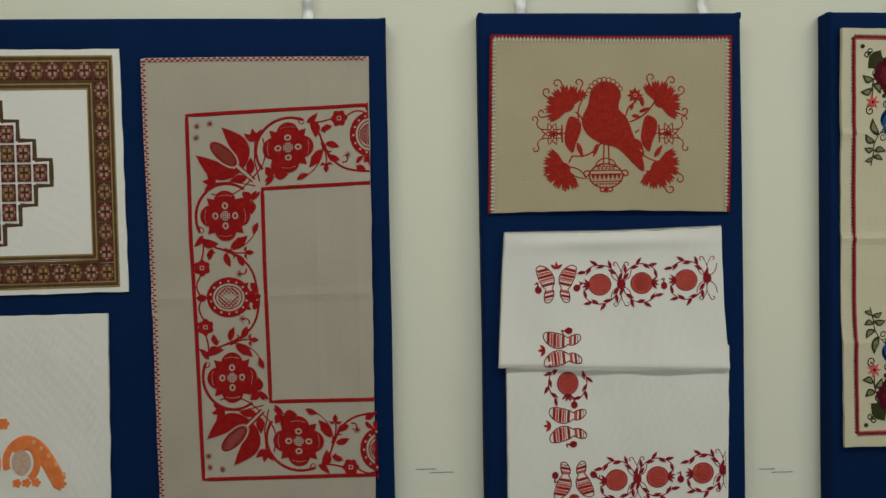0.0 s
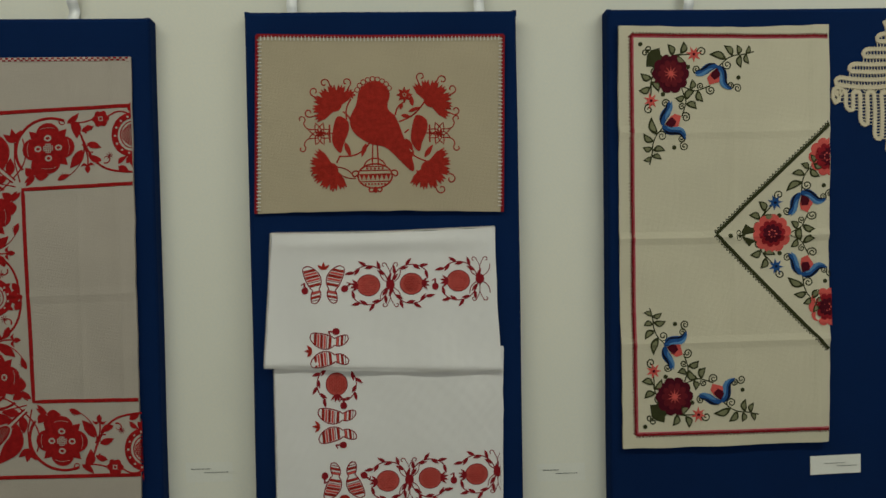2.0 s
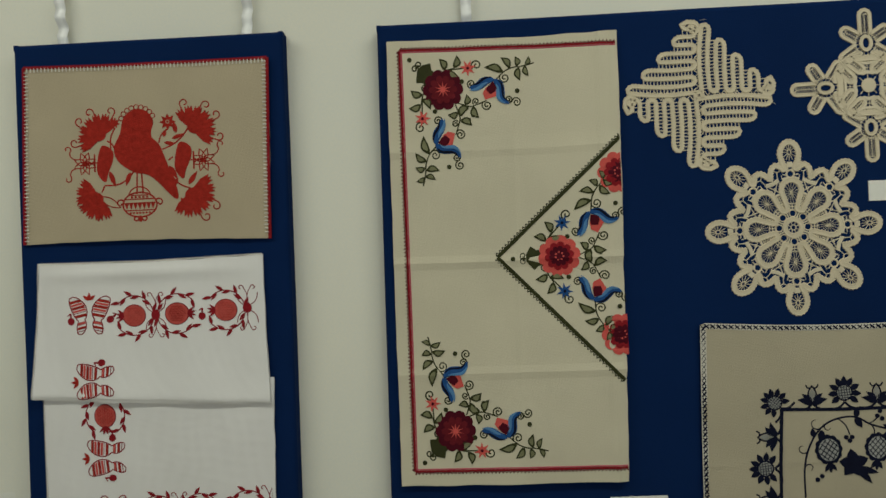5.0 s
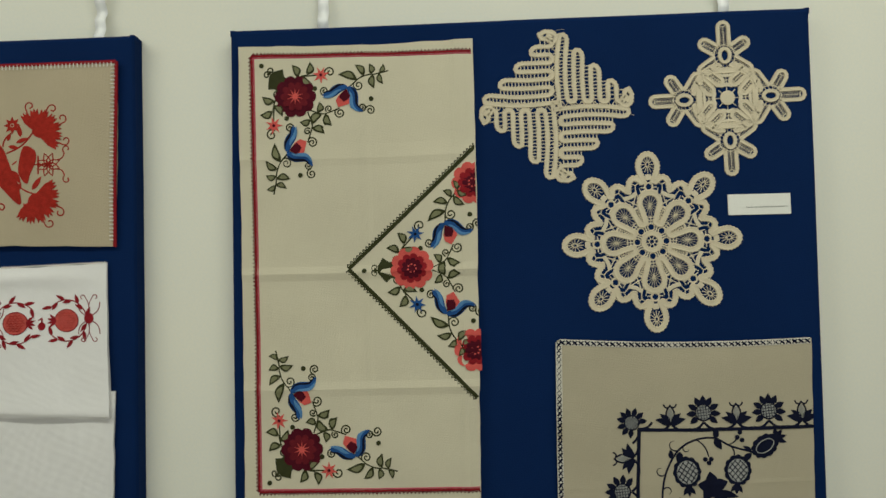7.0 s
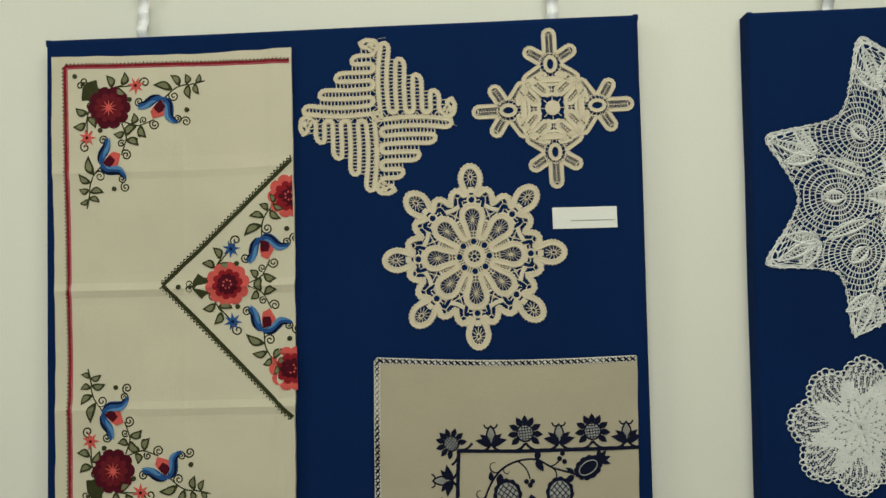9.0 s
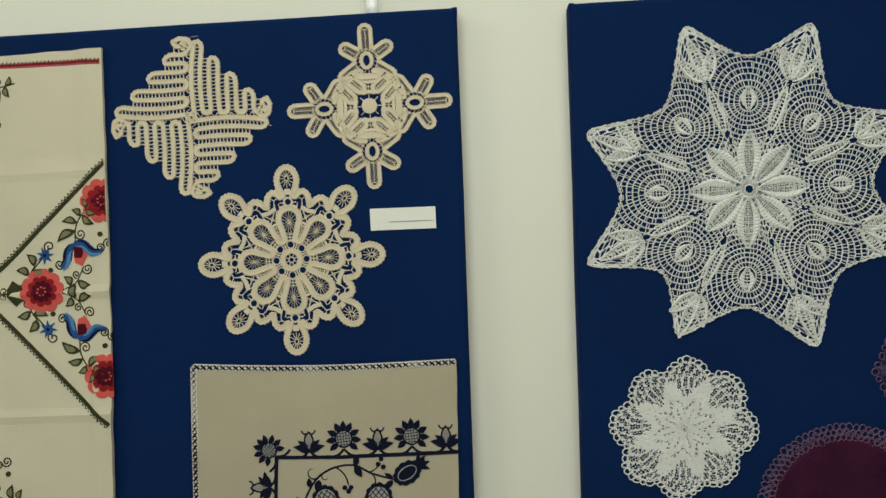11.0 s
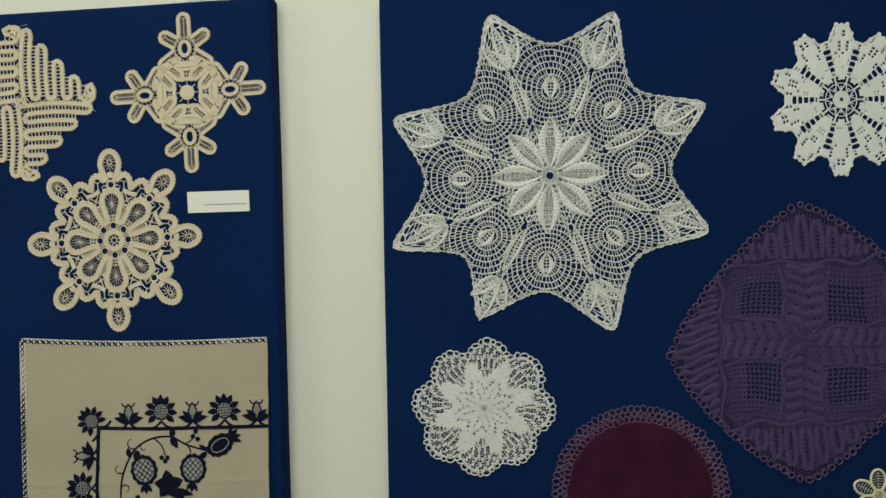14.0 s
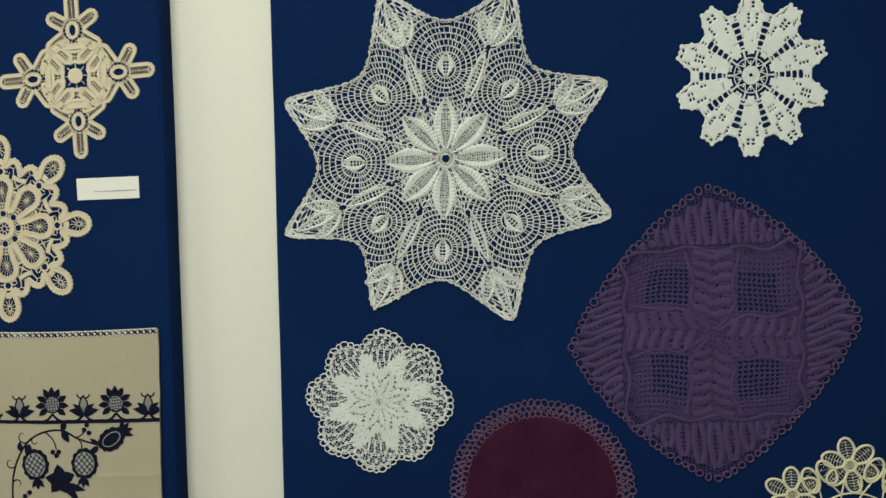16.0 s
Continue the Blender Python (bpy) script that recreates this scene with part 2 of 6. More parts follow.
wall("wall_north", -2.6, 5.6, 0.036, 0.186, 0, 3.0, wall_paint, "smooth off-white painted plaster wall behind the boards")
wall("wall_west", -2.75, -2.6, -4.15, 0.186, 0, 3.0, wall_paint, "plain off-white painted side wall")
wall("wall_east", 5.6, 5.75, -4.15, 0.186, 0, 3.0, wall_paint, "plain off-white painted side wall")
tagged(link_mesh("floor", [(-2.6, -4.15, 0), (5.6, -4.15, 0), (5.6, 0.036, 0), (-2.6, 0.036, 0)], [(0, 1, 2, 3)], floor_vinyl), "brown vinyl floor of the exhibition room", "floor", kind="structure")
wall("ceiling", -2.6, 5.6, -4.15, 0.036, 3.0, 3.15, ceiling_paint, "flat white painted ceiling", "ceiling")
wall("wall_south", -2.6, 5.6, -4.15, -4.0, 0, 0.9, wall_paint, "off-white painted wall below the window")
wall("wall_south_upper", -2.6, 5.6, -4.15, -4.0, 2.5, 3.0, wall_paint, "off-white painted wall above the window")
wall("wall_south_west", -2.6, -0.3, -4.15, -4.0, 0.9, 2.5, wall_paint, "off-white painted wall beside the window")
wall("wall_south_east", 3.1, 5.6, -4.15, -4.0, 0.9, 2.5, wall_paint, "off-white painted wall beside the window")
for x in (-0.35, 1.95):
    lamp = thing("ceiling_lamp", x, -1.15, 2.9, "long white fluorescent lamp under the ceiling", "lamp", "ceiling lamps")
    part("lamp_body", box(x - 0.78, x + 0.78, -1.31, -0.99, 2.9, 3.0, 0.01), lamp_white, lamp)


# ---- the blue boards ----
def board(x0, x1, top, bottom, lean, straps, label):
    """A cloth-covered panel on the wall, with its folded cloth corners and clear hanging straps."""
    ob = thing("display_board", (x0 + x1) / 2, 0, bottom, label, "display board", "blue boards on the wall")
    n, m, d = 24, 24, 0.034
    verts, faces = [], []
    cols = [0, 0.003, 0.008] + [0.008 + (x1 - x0 - 0.016) * i / n for i in range(1, n)] + [x1 - x0 - 0.008, x1 - x0 - 0.003, x1 - x0]
    rows = [0, 0.003, 0.008] + [0.008 + (top - bottom - 0.016) * i / m for i in range(1, m)] + [top - bottom - 0.008, top - bottom - 0.003, top - bottom]

    def depth(k, count):
        k = min(k, count - 1 - k)
        return (0.006, 0.0015, 0.0)[k] if k < 3 else 0.0
    for j, v in enumerate(rows):
        for i, u in enumerate(cols):
            z = bottom + v
            wob = 0.0012 * noise.noise((u * 4 + x0 * 7, v * 4, 0)) if i in (0, 1, len(cols) - 2, len(cols) - 1) or j in (0, 1, len(rows) - 2, len(rows) - 1) else 0
            verts.append((x0 + u + lean * (v - (top - bottom)) + wob, max(depth(i, len(cols)), depth(j, len(rows))), z + wob))
    w = len(cols)
    faces += [(j * w + i, j * w + i + 1, (j + 1) * w + i + 1, (j + 1) * w + i) for j in range(len(rows) - 1) for i in range(w - 1)]
    loop = list(range(w)) + [j * w + w - 1 for j in range(1, len(rows))] + [(len(rows) - 1) * w + i for i in range(w - 2, -1, -1)] + [j * w for j in range(len(rows) - 2, 0, -1)]
    back = len(verts)
    verts += [(verts[k][0], d, verts[k][2]) for k in loop]
    q = len(loop)
    faces += [(loop[(k + 1) % q], loop[k], back + k, back + (k + 1) % q) for k in range(q)]
    faces.append(tuple(back + k for k in range(q)))
    link_mesh("cloth_cover", verts, faces, blue_cloth, ob, smooth=False)
    for x in (x0, x1):
        part("cloth_corner", box(x - (0.0004 if x == x0 else 0.008), x + (0.008 if x == x0 else 0.0004), 0.003, 0.02, top - 0.010, top + 0.0004, 0.0003), blue_cloth, ob, "folded cloth corner")
    for x in straps:
        strap(x, top, ob)
    return ob


def strap(x, top, ob):
    """A clear hanging band with a wavy sheen and a metal hook behind the board's upper edge."""
    verts, faces = [], []
    n = 150
    for i in range(n + 1):
        z = top - 0.06 + 0.9 * i / n
        y = 0.018 + 0.0036 * math.sin(i * 1.15 + x * 9) + 0.0042 * math.sin(i * 0.43 + x * 31)
        for dx, dy in ((-0.0095, 0), (0.0095, 0), (0.0095, 0.0012), (-0.0095, 0.0012)):
            verts.append((x + dx, y + dy, z))
    for i in range(n):
        for k in range(4):
            faces.append((4 * i + k, 4 * i + (k + 1) % 4, 4 * i + 4 + (k + 1) % 4, 4 * i + 4 + k))
    band = link_mesh("hanging_strap", verts, faces, clear_strap, ob, "clear plastic hanging strap", smooth=True)
    return band


board(-0.99, 0.0135, 1.994, 0.84, 0.008, (-0.80, -0.125), "wide dark blue cloth-covered board hung on clear straps")
board(0.181, 0.6740, 2.003, 0.84, 0.010, (0.263, 0.607), "narrow dark blue cloth-covered board hung on clear straps")
board(0.8440, 1.846, 2.003, 0.84, 0.013, (1.005, 1.707), "wide dark blue cloth-covered board with lace doilies")
board(2.026, 3.03, 1.998, 0.84, 0.020, (2.168, 2.88), "wide dark blue cloth-covered board with knitted doilies")


# ---- cloths ----
def cloth(parent, name, tl, tr, bl, br, mat, base, bend, edges=(0, 0, 0, 0), n=48, m=64, label="", wav=0.0016):
    """A hung piece of cloth between four corners; edges bow the top, right, bottom and left sides outwards."""
    verts, faces = [], []
    for j in range(m + 1):
        t = j / m
        for i in range(n + 1):
            s = i / n
            x = (1 - t) * ((1 - s) * bl[0] + s * br[0]) + t * ((1 - s) * tl[0] + s * tr[0])
            z = (1 - t) * ((1 - s) * bl[1] + s * br[1]) + t * ((1 - s) * tl[1] + s * tr[1])
            bs, bt = math.sin(math.pi * s), math.sin(math.pi * t)
            z += edges[0] * t * bs - edges[2] * (1 - t) * bs
            x += edges[1] * s * bt - edges[3] * (1 - s) * bt
            if i in (0, n) or j in (0, m):
                x += wav * noise.noise((x * 25, z * 25, 3))
                z += wav * noise.noise((x * 25, z * 25, 8))
            verts.append((x, -(base + bend(x, z)), z))
    w = n + 1
    faces += [(j * w + i, j * w + i + 1, (j + 1) * w + i + 1, (j + 1) * w + i) for j in range(m) for i in range(n)]
    loop = list(range(w)) + [j * w + n for j in range(1, m + 1)] + [m * w + i for i in range(n - 1, -1, -1)] + [j * w for j in range(m - 1, 0, -1)]
    back = len(verts)
    verts += [(verts[k][0], verts[k][1] + max(0.0012, 0.6 * -verts[k][1]), verts[k][2]) for k in loop]
    q = len(loop)
    faces += [(loop[(k + 1) % q], loop[k], back + k, back + (k + 1) % q) for k in range(q)]
    return link_mesh(name, verts, faces, mat, parent, label, smooth=False)


def waves(seed, amp=0.0016, creases=(), scale=3.0):
    """The lie of a cloth: soft waves, and sharp creases given as (axis, place, height, width)."""
    def bend(x, z):
        h = amp * (0.6 + noise.noise((x * scale + seed, z * scale, seed * 1.7))) + 0.25 * amp * noise.noise((x * scale * 4, z * scale * 4, seed))
        h += 0.22 * amp * noise.noise((x * 17 + z * 6, z * 5 - x * 3, seed + 5)) + 0.00025 * noise.noise((x * 70, z * 60, seed + 2))
        for axis, place, height, width in creases:
            d = ((z - place) if axis == "z" else (x - place)) / width
            h += height * math.exp(-abs(d))
        return h
    return bend


# ---- the cloths on the first board ----
lie0 = waves(1)
cross_stitch = thing("tablecloth", -0.648, 0, 1.52, "white cotton tablecloth with a cross-stitched red and brown border", "tablecloth")
cloth(cross_stitch, "fabric", (-0.885, 1.940), (-0.447, 1.940), (-0.887, 1.520), (-0.445, 1.520), white_cotton, 0.003, lie0)
lie1 = waves(2, 0.006)
orange_cloth = thing("tablecloth", -0.68, 0, 1.0, "white cotton cloth with an orange embroidered motif", "tablecloth")
cloth(orange_cloth, "fabric", (-0.87, 1.486), (-0.4797, 1.4835), (-0.88, 1.0), (-0.490, 1.0), white_cotton, 0.004, lie1)
lie2 = waves(3, 0.0055, (("z", 1.507, 0.0020, 0.005), ("x", -0.12, 0.0010, 0.01), ("x", -0.048, 0.0030, 0.018)))
red_cloth = thing("tablecloth", -0.215, 0, 1.0, "grey linen tablecloth folded in half with a red embroidered floral band", "tablecloth")
cloth(red_cloth, "fabric", (-0.4105, 1.922), (-0.018, 1.923), (-0.402, 1.0), (-0.030, 1.0), grey_linen, 0.004, lie2)

# ---- the cloths on the narrow board ----
lie3 = waves(4, 0.0045)
bird_cloth = thing("place_mat", 0.418, 0, 1.633, "beige linen place mat with red blanket-stitched edge and red embroidery", "place mat")
cloth(bird_cloth, "fabric", (0.203, 1.959), (0.647, 1.954), (0.191, 1.640), (0.6375, 1.632), tan_linen, 0.004, lie3, edges=(-0.002, 0.002, -0.004, 0.0))
lie4 = waves(5, 0.0055)
white_cloth = thing("tablecloth", 0.42, 0, 1.06, "white cotton tablecloth hung in a fold with red embroidered garlands", "tablecloth")
cloth(white_cloth, "lower_layer", (0.2160, 1.386), (0.6335, 1.384), (0.212, 1.06), (0.6235, 1.06), white_cotton, 0.003, lie4)


def flap_lie(x, z):
    edge = 1.3625 - 0.024 * (x - 0.2) / 0.428
    d = max(0.0, z - edge)
    return lie4(x, z) + 0.010 * math.exp(-d / 0.05) - 0.006 * math.exp(-d / 0.004) + 0.0018 * math.sin(40 * x + 14 * z) + 0.0045 * math.exp(-((z - 1.582) / 0.014) ** 2) * max(0.0, math.sin(math.pi * (x - 0.2) / 0.43))


cloth(white_cloth, "upper_flap", (0.218, 1.604), (0.6225, 1.6050), (0.2000, 1.3610), (0.629, 1.339), white_cotton, 0.006, flap_lie, edges=(-0.004, -0.002, 0.002, 0))

# ---- the cloths on the wide board ----
lie5 = waves(6, 0.0075, (("z", 1.774, 0.0030, 0.007), ("z", 1.574, 0.0036, 0.007), ("z", 1.376, 0.0030, 0.007), ("x", 1.075, 0.0016, 0.010), ("x", 1.235, 0.0040, 0.016)))
flower_cloth = thing("tablecloth", 1.06, 0, 1.18, "cream linen tablecloth folded in half with coloured floral corners", "tablecloth")
cloth(flower_cloth, "fabric", (0.861, 1.9695), (1.2665, 1.969), (0.8545, 1.182), (1.2525, 1.1785), cream_linen, 0.004, lie5, edges=(-0.003, 0.002, 0.0, 0.001))
lie6 = waves(7, 0.004, (("z", 1.20, 0.001, 0.004),))
navy_cloth = thing("tablecloth", 1.60, 0, 0.98, "grey linen cloth with navy blue embroidered flowers and stitched edge", "tablecloth")
cloth(navy_cloth, "fabric", (1.391, 1.4475), (1.8175, 1.4375), (1.384, 0.98), (1.805, 0.98), ecru_linen, 0.004, lie6, edges=(-0.006, 0, 0, 0))


# ---- stitched motifs ----
def stitch(name, mat, parent, base, bend, draw, label="", edge=None):
    """One embroidered part: draw(art) lays its stitches; edge is a fold at which they end."""
    a = Art(base, bend)
    a.edge = edge
    draw(a)
    return a.emit(name, mat, parent, label)


def mesh_fill(a, to, r, step, width, rz=None, turn=45):
    """Crossed threads inside an ellipse."""
    rz = rz or r
    for way in (turn, turn + 90):
        c, s = math.cos(radians(way)), math.sin(radians(way))
        k = -int(r / step)
        while k * step < r:
            d = k * step
            h = math.sqrt(max(0, r * r - d * d))
            if h > step * 0.4:
                ends = [(c * h * q - s * d, (s * h * q + c * d) * rz / r) for q in (-1, 1)]
                a.line(ends, width, 0.0009, to)
            k += 1


def checks(a, p0, p1, width, size, skip=2):
    """Small stitched squares in two staggered rows along a line."""
    dx, dz = p1[0] - p0[0], p1[1] - p0[1]
    d = math.hypot(dx, dz)
    dx, dz = dx / d, dz / d
    n = int(d / size)
    for i in range(n):
        for row in (0, 1):
            if (i + row) % skip:
                continue
            s, o = (i + 0.5) * size, (row - 0.5) * width / 2
            cx, cz = p0[0] + dx * s - dz * o, p0[1] + dz * s + dx * o
            h = size * 0.5
            a.poly([(cx - h, cz - width * 0.2), (cx + h, cz - width * 0.2), (cx + h, cz + width * 0.2), (cx - h, cz + width * 0.2)], 0.0008)


def zigzag(p0, p1, width, step):
    dx, dz = p1[0] - p0[0], p1[1] - p0[1]
    d = math.hypot(dx, dz)
    n = max(2, int(d / step))
    return [(p0[0] + dx * i / n - dz / d * width * (0.5 if i % 2 else -0.5), p0[1] + dz * i / n + dx / d * width * (0.5 if i % 2 else -0.5)) for i in range(n + 1)]


faded_pink = material("faded_pink", (0.60, 0.40, 0.34), 0.9, 0.2, 700, 0.6, patch=120)
pale_check = material("pale_check", (0.52, 0.43, 0.38), 0.9, 0.1, 1400, 0.5, patch=40)


# red floral band: one corner with two arms, mirrored below
def arm_map(corner, down, side):
    jx, jz = corner
    if side == "along":
        return lambda a, b: (jx + a, jz + (b + 0.012 * a / 0.19) * down)
    return lambda a, b: (jx - b * 0.97, jz - a * down)


def quatrefoil(a, to, cx, cz, r):
    a.poly([(cx + u, cz + v) for u, v in spike_star(r * 1.02, r * 0.55, 4, 45)], 0.0010, to)
    for k in range(4):
        c, s = math.cos(radians(90 * k)), math.sin(radians(90 * k))
        a.poly(ellipse(r * 0.44, r * 0.44, 16, cx + c * r * 0.57, cz + s * r * 0.57), 0.0012, to)
    a.poly(ellipse(r * 0.5, r * 0.5, 16, cx, cz), 0.0013, to)


def asterisk(a, to, x, z, r):
    for k in range(4):
        c, s = math.cos(radians(45 * k + 10)) * r, math.sin(radians(45 * k + 10)) * r
        a.line([(x - c, z - s), (x + c, z + s)], 0.0013, 0.0009, to)


def leaf(a, to, x, z, ang, length, width, curve=0.0):
    m = at(x, z, ang)
    a.poly([m(*q) for q in petal(length, width, 7, 0.8, curve)], 0.0010, to)


RED = dict(base=0.004, bend=lie2, edge=-0.0215)
for corner, down in (((-0.2102, 1.694), 1), ((-0.2074, 1.316), -1)):
    for side in ("along", "down"):
        to = arm_map(corner, down, side)
        flower = stitch("flower", red_thread, red_cloth, **RED, draw=lambda a: quatrefoil(a, to, 0.047, 0.067, 0.044), label="red four-lobed satin-stitched flower")
        stitch("flower_heart", grey_linen, flower, 0.0054, lie2, lambda a: [a.line(ellipse(0.0048, 0.0040, 12, 0.047 + 0.0175 * math.cos(k * math.pi / 2), 0.067 + 0.0175 * math.sin(k * math.pi / 2)), 0.0028, 0.0006, to, True) for k in range(4)] + [mesh_fill(a, lambda u, v: to(0.047 + u, 0.067 + v), 0.0085, 0.0036, 0.0016, turn=0)] + [a.line([(0.047 + 0.036 * math.cos(q + 0.35 * s), 0.067 + 0.036 * math.sin(q + 0.35 * s)) for s in (-1, -0.5, 0, 0.5, 1)], 0.0007, 0.0004, to) for q in (0, math.pi / 2, math.pi, 1.5 * math.pi)], edge=-0.0215)

        def small_flower(a):
            a.poly([(0.137 + u, 0.112 + v) for u, v in rosette(0.0150, 6, 0.35, 5)], 0.0010, to)
        bud = stitch("small_flower", red_thread, red_cloth, **RED, draw=small_flower)
        stitch("flower_eye", grey_linen, bud, 0.0052, lie2, lambda a: a.line([(0.134, 0.109), (0.140, 0.109), (0.140, 0.115), (0.134, 0.115)], 0.0022, 0.0005, to, True))

        def vine(a):
            cx, cz = 0.049, 0.064
            a.line([(cx + 0.058 * math.cos(radians(q)), cz + 0.055 * math.sin(radians(q))) for q in range(215, 55, -8)], 0.0050, 0.0012, to)
            a.line([(cx + 0.058 * math.cos(radians(q)), cz + 0.056 * math.sin(radians(q))) for q in range(50, -78, -8)], 0.0044, 0.0012, to, taper=1)
            a.line(arc(0.081, 0.110, 0.122, 0.112, -0.003), 0.0030, 0.0011, to)
            a.line(arc(0.150, 0.115, 0.192, 0.110, 0.010), 0.0030, 0.0011, to)
            a.line(arc(0.104, 0.080, 0.192, 0.014, -0.022), 0.0040, 0.0012, to)
            a.line(arc(0.104, 0.070, 0.112, 0.030, 0.004), 0.0028, 0.0011, to)
            for x, z, ang, ln, wd, cv in ((0.090, 0.112, -80, 0.032, 0.016, 0.003), (0.080, 0.108, 40, 0.026, 0.010, -0.002), (0.106, 0.075, -160, 0.001, 0.001, 0), (0.104, 0.060, -125, 0.038, 0.017, 0.002),
                                         (0.112, 0.070, -20, 0.026, 0.012, 0.001), (0.112, 0.032, -90, 0.014, 0.009, 0), (0.112, 0.030, 180, 0.012, 0.005, -0.004), (0.112, 0.030, 0, 0.012, 0.005, 0.004),
                                         (0.018, 0.014, 150, 0.001, 0.001, 0), (0.020, 0.022, 62, 0.024, 0.018, 0), (0.022, 0.020, 2, 0.024, 0.017, 0), (0.018, 0.020, 125, 0.020, 0.015, 0), (0.006, 0.004, 45, 0.024, 0.007, 0), (0.004, 0.010, 40, 0.026, 0.006, 0),
                                         (0.136, 0.038, 150, 0.026, 0.012, 0.002), (0.104, 0.092, 20, 0.022, 0.010, 0.001), (0.060, 0.010, 20, 0.024, 0.009, 0.001), (0.165, 0.026, -35, 0.022, 0.012, 0), (0.165, 0.030, 40, 0.02, 0.008, 0.002)):
                leaf(a, to, x, z, ang, ln, wd, cv)
            for x, z, r, a0, turns in ((0.088, 0.074, 0.009, 180, -0.9), (0.112, 0.088, 0.009, 60, -0.8), (0.005, 0.075, 0.007, 0, 0.8), (0.012, 0.050, 0.008, 20, -0.7), (0.070, 0.118, 0.007, -70, 0.8), (0.122, 0.055, 0.009, 120, -0.9), (0.140, 0.034, 0.008, 60, 0.8), (0.096, 0.040, 0.007, 150, 0.8)):
                a.line(curl(x, z, r, a0, turns, 14, 0.4), 0.0030, 0.0011, to, taper=1)
            a.line([(-0.004, 0.012), (-0.012, 0.05), (-0.010, 0.082)], 0.0025, 0.001, to)
            for ang in (60, 100, 140):
                leaf(a, to, -0.010, 0.082, ang, 0.024, 0.011)
        stitch("vine", red_thread, red_cloth, **RED, draw=vine, label="red stem-stitched vine with leaves")
        for x, z in ((0.070, 0.016), (0.150, 0.046)):
            stitch("star_stitch", dark_red_thread, red_cloth, **RED, draw=lambda a: asterisk(a, to, x, z, 0.0065))
        if side == "along":
            for x, z in ((-0.108, 0.116), (-0.086, 0.119), (-0.110, 0.096)):
                stitch("star_stitch", dark_red_thread, red_cloth, **RED, draw=lambda a: asterisk(a, to, x, z, 0.0062))
        # pomegranate; the one beside the fold is cut by it
        if side == "along" or down == 1:
            px, pz = (0.190, 0.080) if side == "along" else (0.190, 0.066)

            def fruit(a):
                a.line(ellipse(0.030, 0.034, 26, px, pz), 0.011, 0.0012, to, True, flat=True)
                a.line(ellipse(0.020, 0.0235, 22, px, pz), 0.0022, 0.0010, to, True)
                mesh_fill(a, lambda u, v: to(px + u, pz + v), 0.0175, 0.0050, 0.0022, 0.019)
                for ang, ln in ((0, 0.022), (40, 0.018), (-40, 0.018)):
                    m = at(px, pz - 0.036, -90 + ang)
                    a.poly([m(*q) for q in petal(ln, 0.011, 6)], 0.0010, to)
                m = at(px, pz + 0.038, 90)
                a.poly([m(*q) for q in petal(0.020, 0.014, 6)], 0.0010, to)
            pom = stitch("pomegranate", red_thread, red_cloth, **RED, draw=fruit, label="red embroidered pomegranate")
            stitch("seed_dots", grey_linen, pom, 0.0053, lie2, lambda a: [a.poly(ellipse(0.0019, 0.0019, 8, px + 0.0285 * math.cos(q * 0.45), pz + 0.0325 * math.sin(q * 0.45)), 0.0005, to) for q in range(14)], edge=-0.0215)

    m0 = arm_map(corner, down, "along")
    diag = lambda u, v: m0(-0.014 - (u - v) * 0.7071, 0.014 + (u + v) * 0.7071)

    def seed_pod(a):
        a.line(ellipse(0.028, 0.0108, 24, 0.0715, 0), 0.0035, 0.0016, diag, True)
        mesh_fill(a, lambda u, v: diag(0.0715 + u, v), 0.026, 0.0052, 0.0017, 0.0098)
    tulip = stitch("tulip", red_thread, red_cloth, **RED, draw=seed_pod, label="red embroidered tulip in the band's corner")
    for s in (1, -1):
        curve = smooth_path([(0.030, 0.002), (0.051, 0.0125), (0.074, 0.0170), (0.104, 0.0310), (0.103, 0.0330), (0.084, 0.0400), (0.064, 0.0435), (0.045, 0.0370), (0.032, 0.0200)], 5)
        stitch("petal", red_thread, tulip, **RED, draw=lambda a: a.poly([(u, v * s) for u, v in curve], 0.0012, diag))
        stitch("leaf", red_thread, tulip, **RED, draw=lambda a: leaf(a, diag, 0.012, 0.004 * s, 48 * s, 0.030, 0.015))
        stitch("stem", red_thread, tulip, **RED, draw=lambda a: (a.line([(0.0, 0.003 * s), (0.040, 0.004 * s)], 0.0032, 0.001, diag), a.line(arc(0.005, 0.004 * s, 0.040, 0.064 * s, 0.012 * s), 0.0025, 0.001, diag)))


def band_lines(a):
    for path in ([(-0.019, 1.8375), (-0.13, 1.8325), (-0.335, 1.8224), (-0.336, 1.60), (-0.331, 1.40), (-0.327, 1.1864), (-0.20, 1.184), (-0.026, 1.1793)],
                 [(-0.021, 1.6995), (-0.2102, 1.6927), (-0.2105, 1.55), (-0.2074, 1.3175), (-0.026, 1.314)]):
        dense = [(p[0] + (q[0] - p[0]) * k / 12, p[1] + (q[1] - p[1]) * k / 12) for p, q in zip(path, path[1:]) for k in range(12)] + [path[-1]]
        a.line(dense, 0.0068, 0.0012, flat=True)


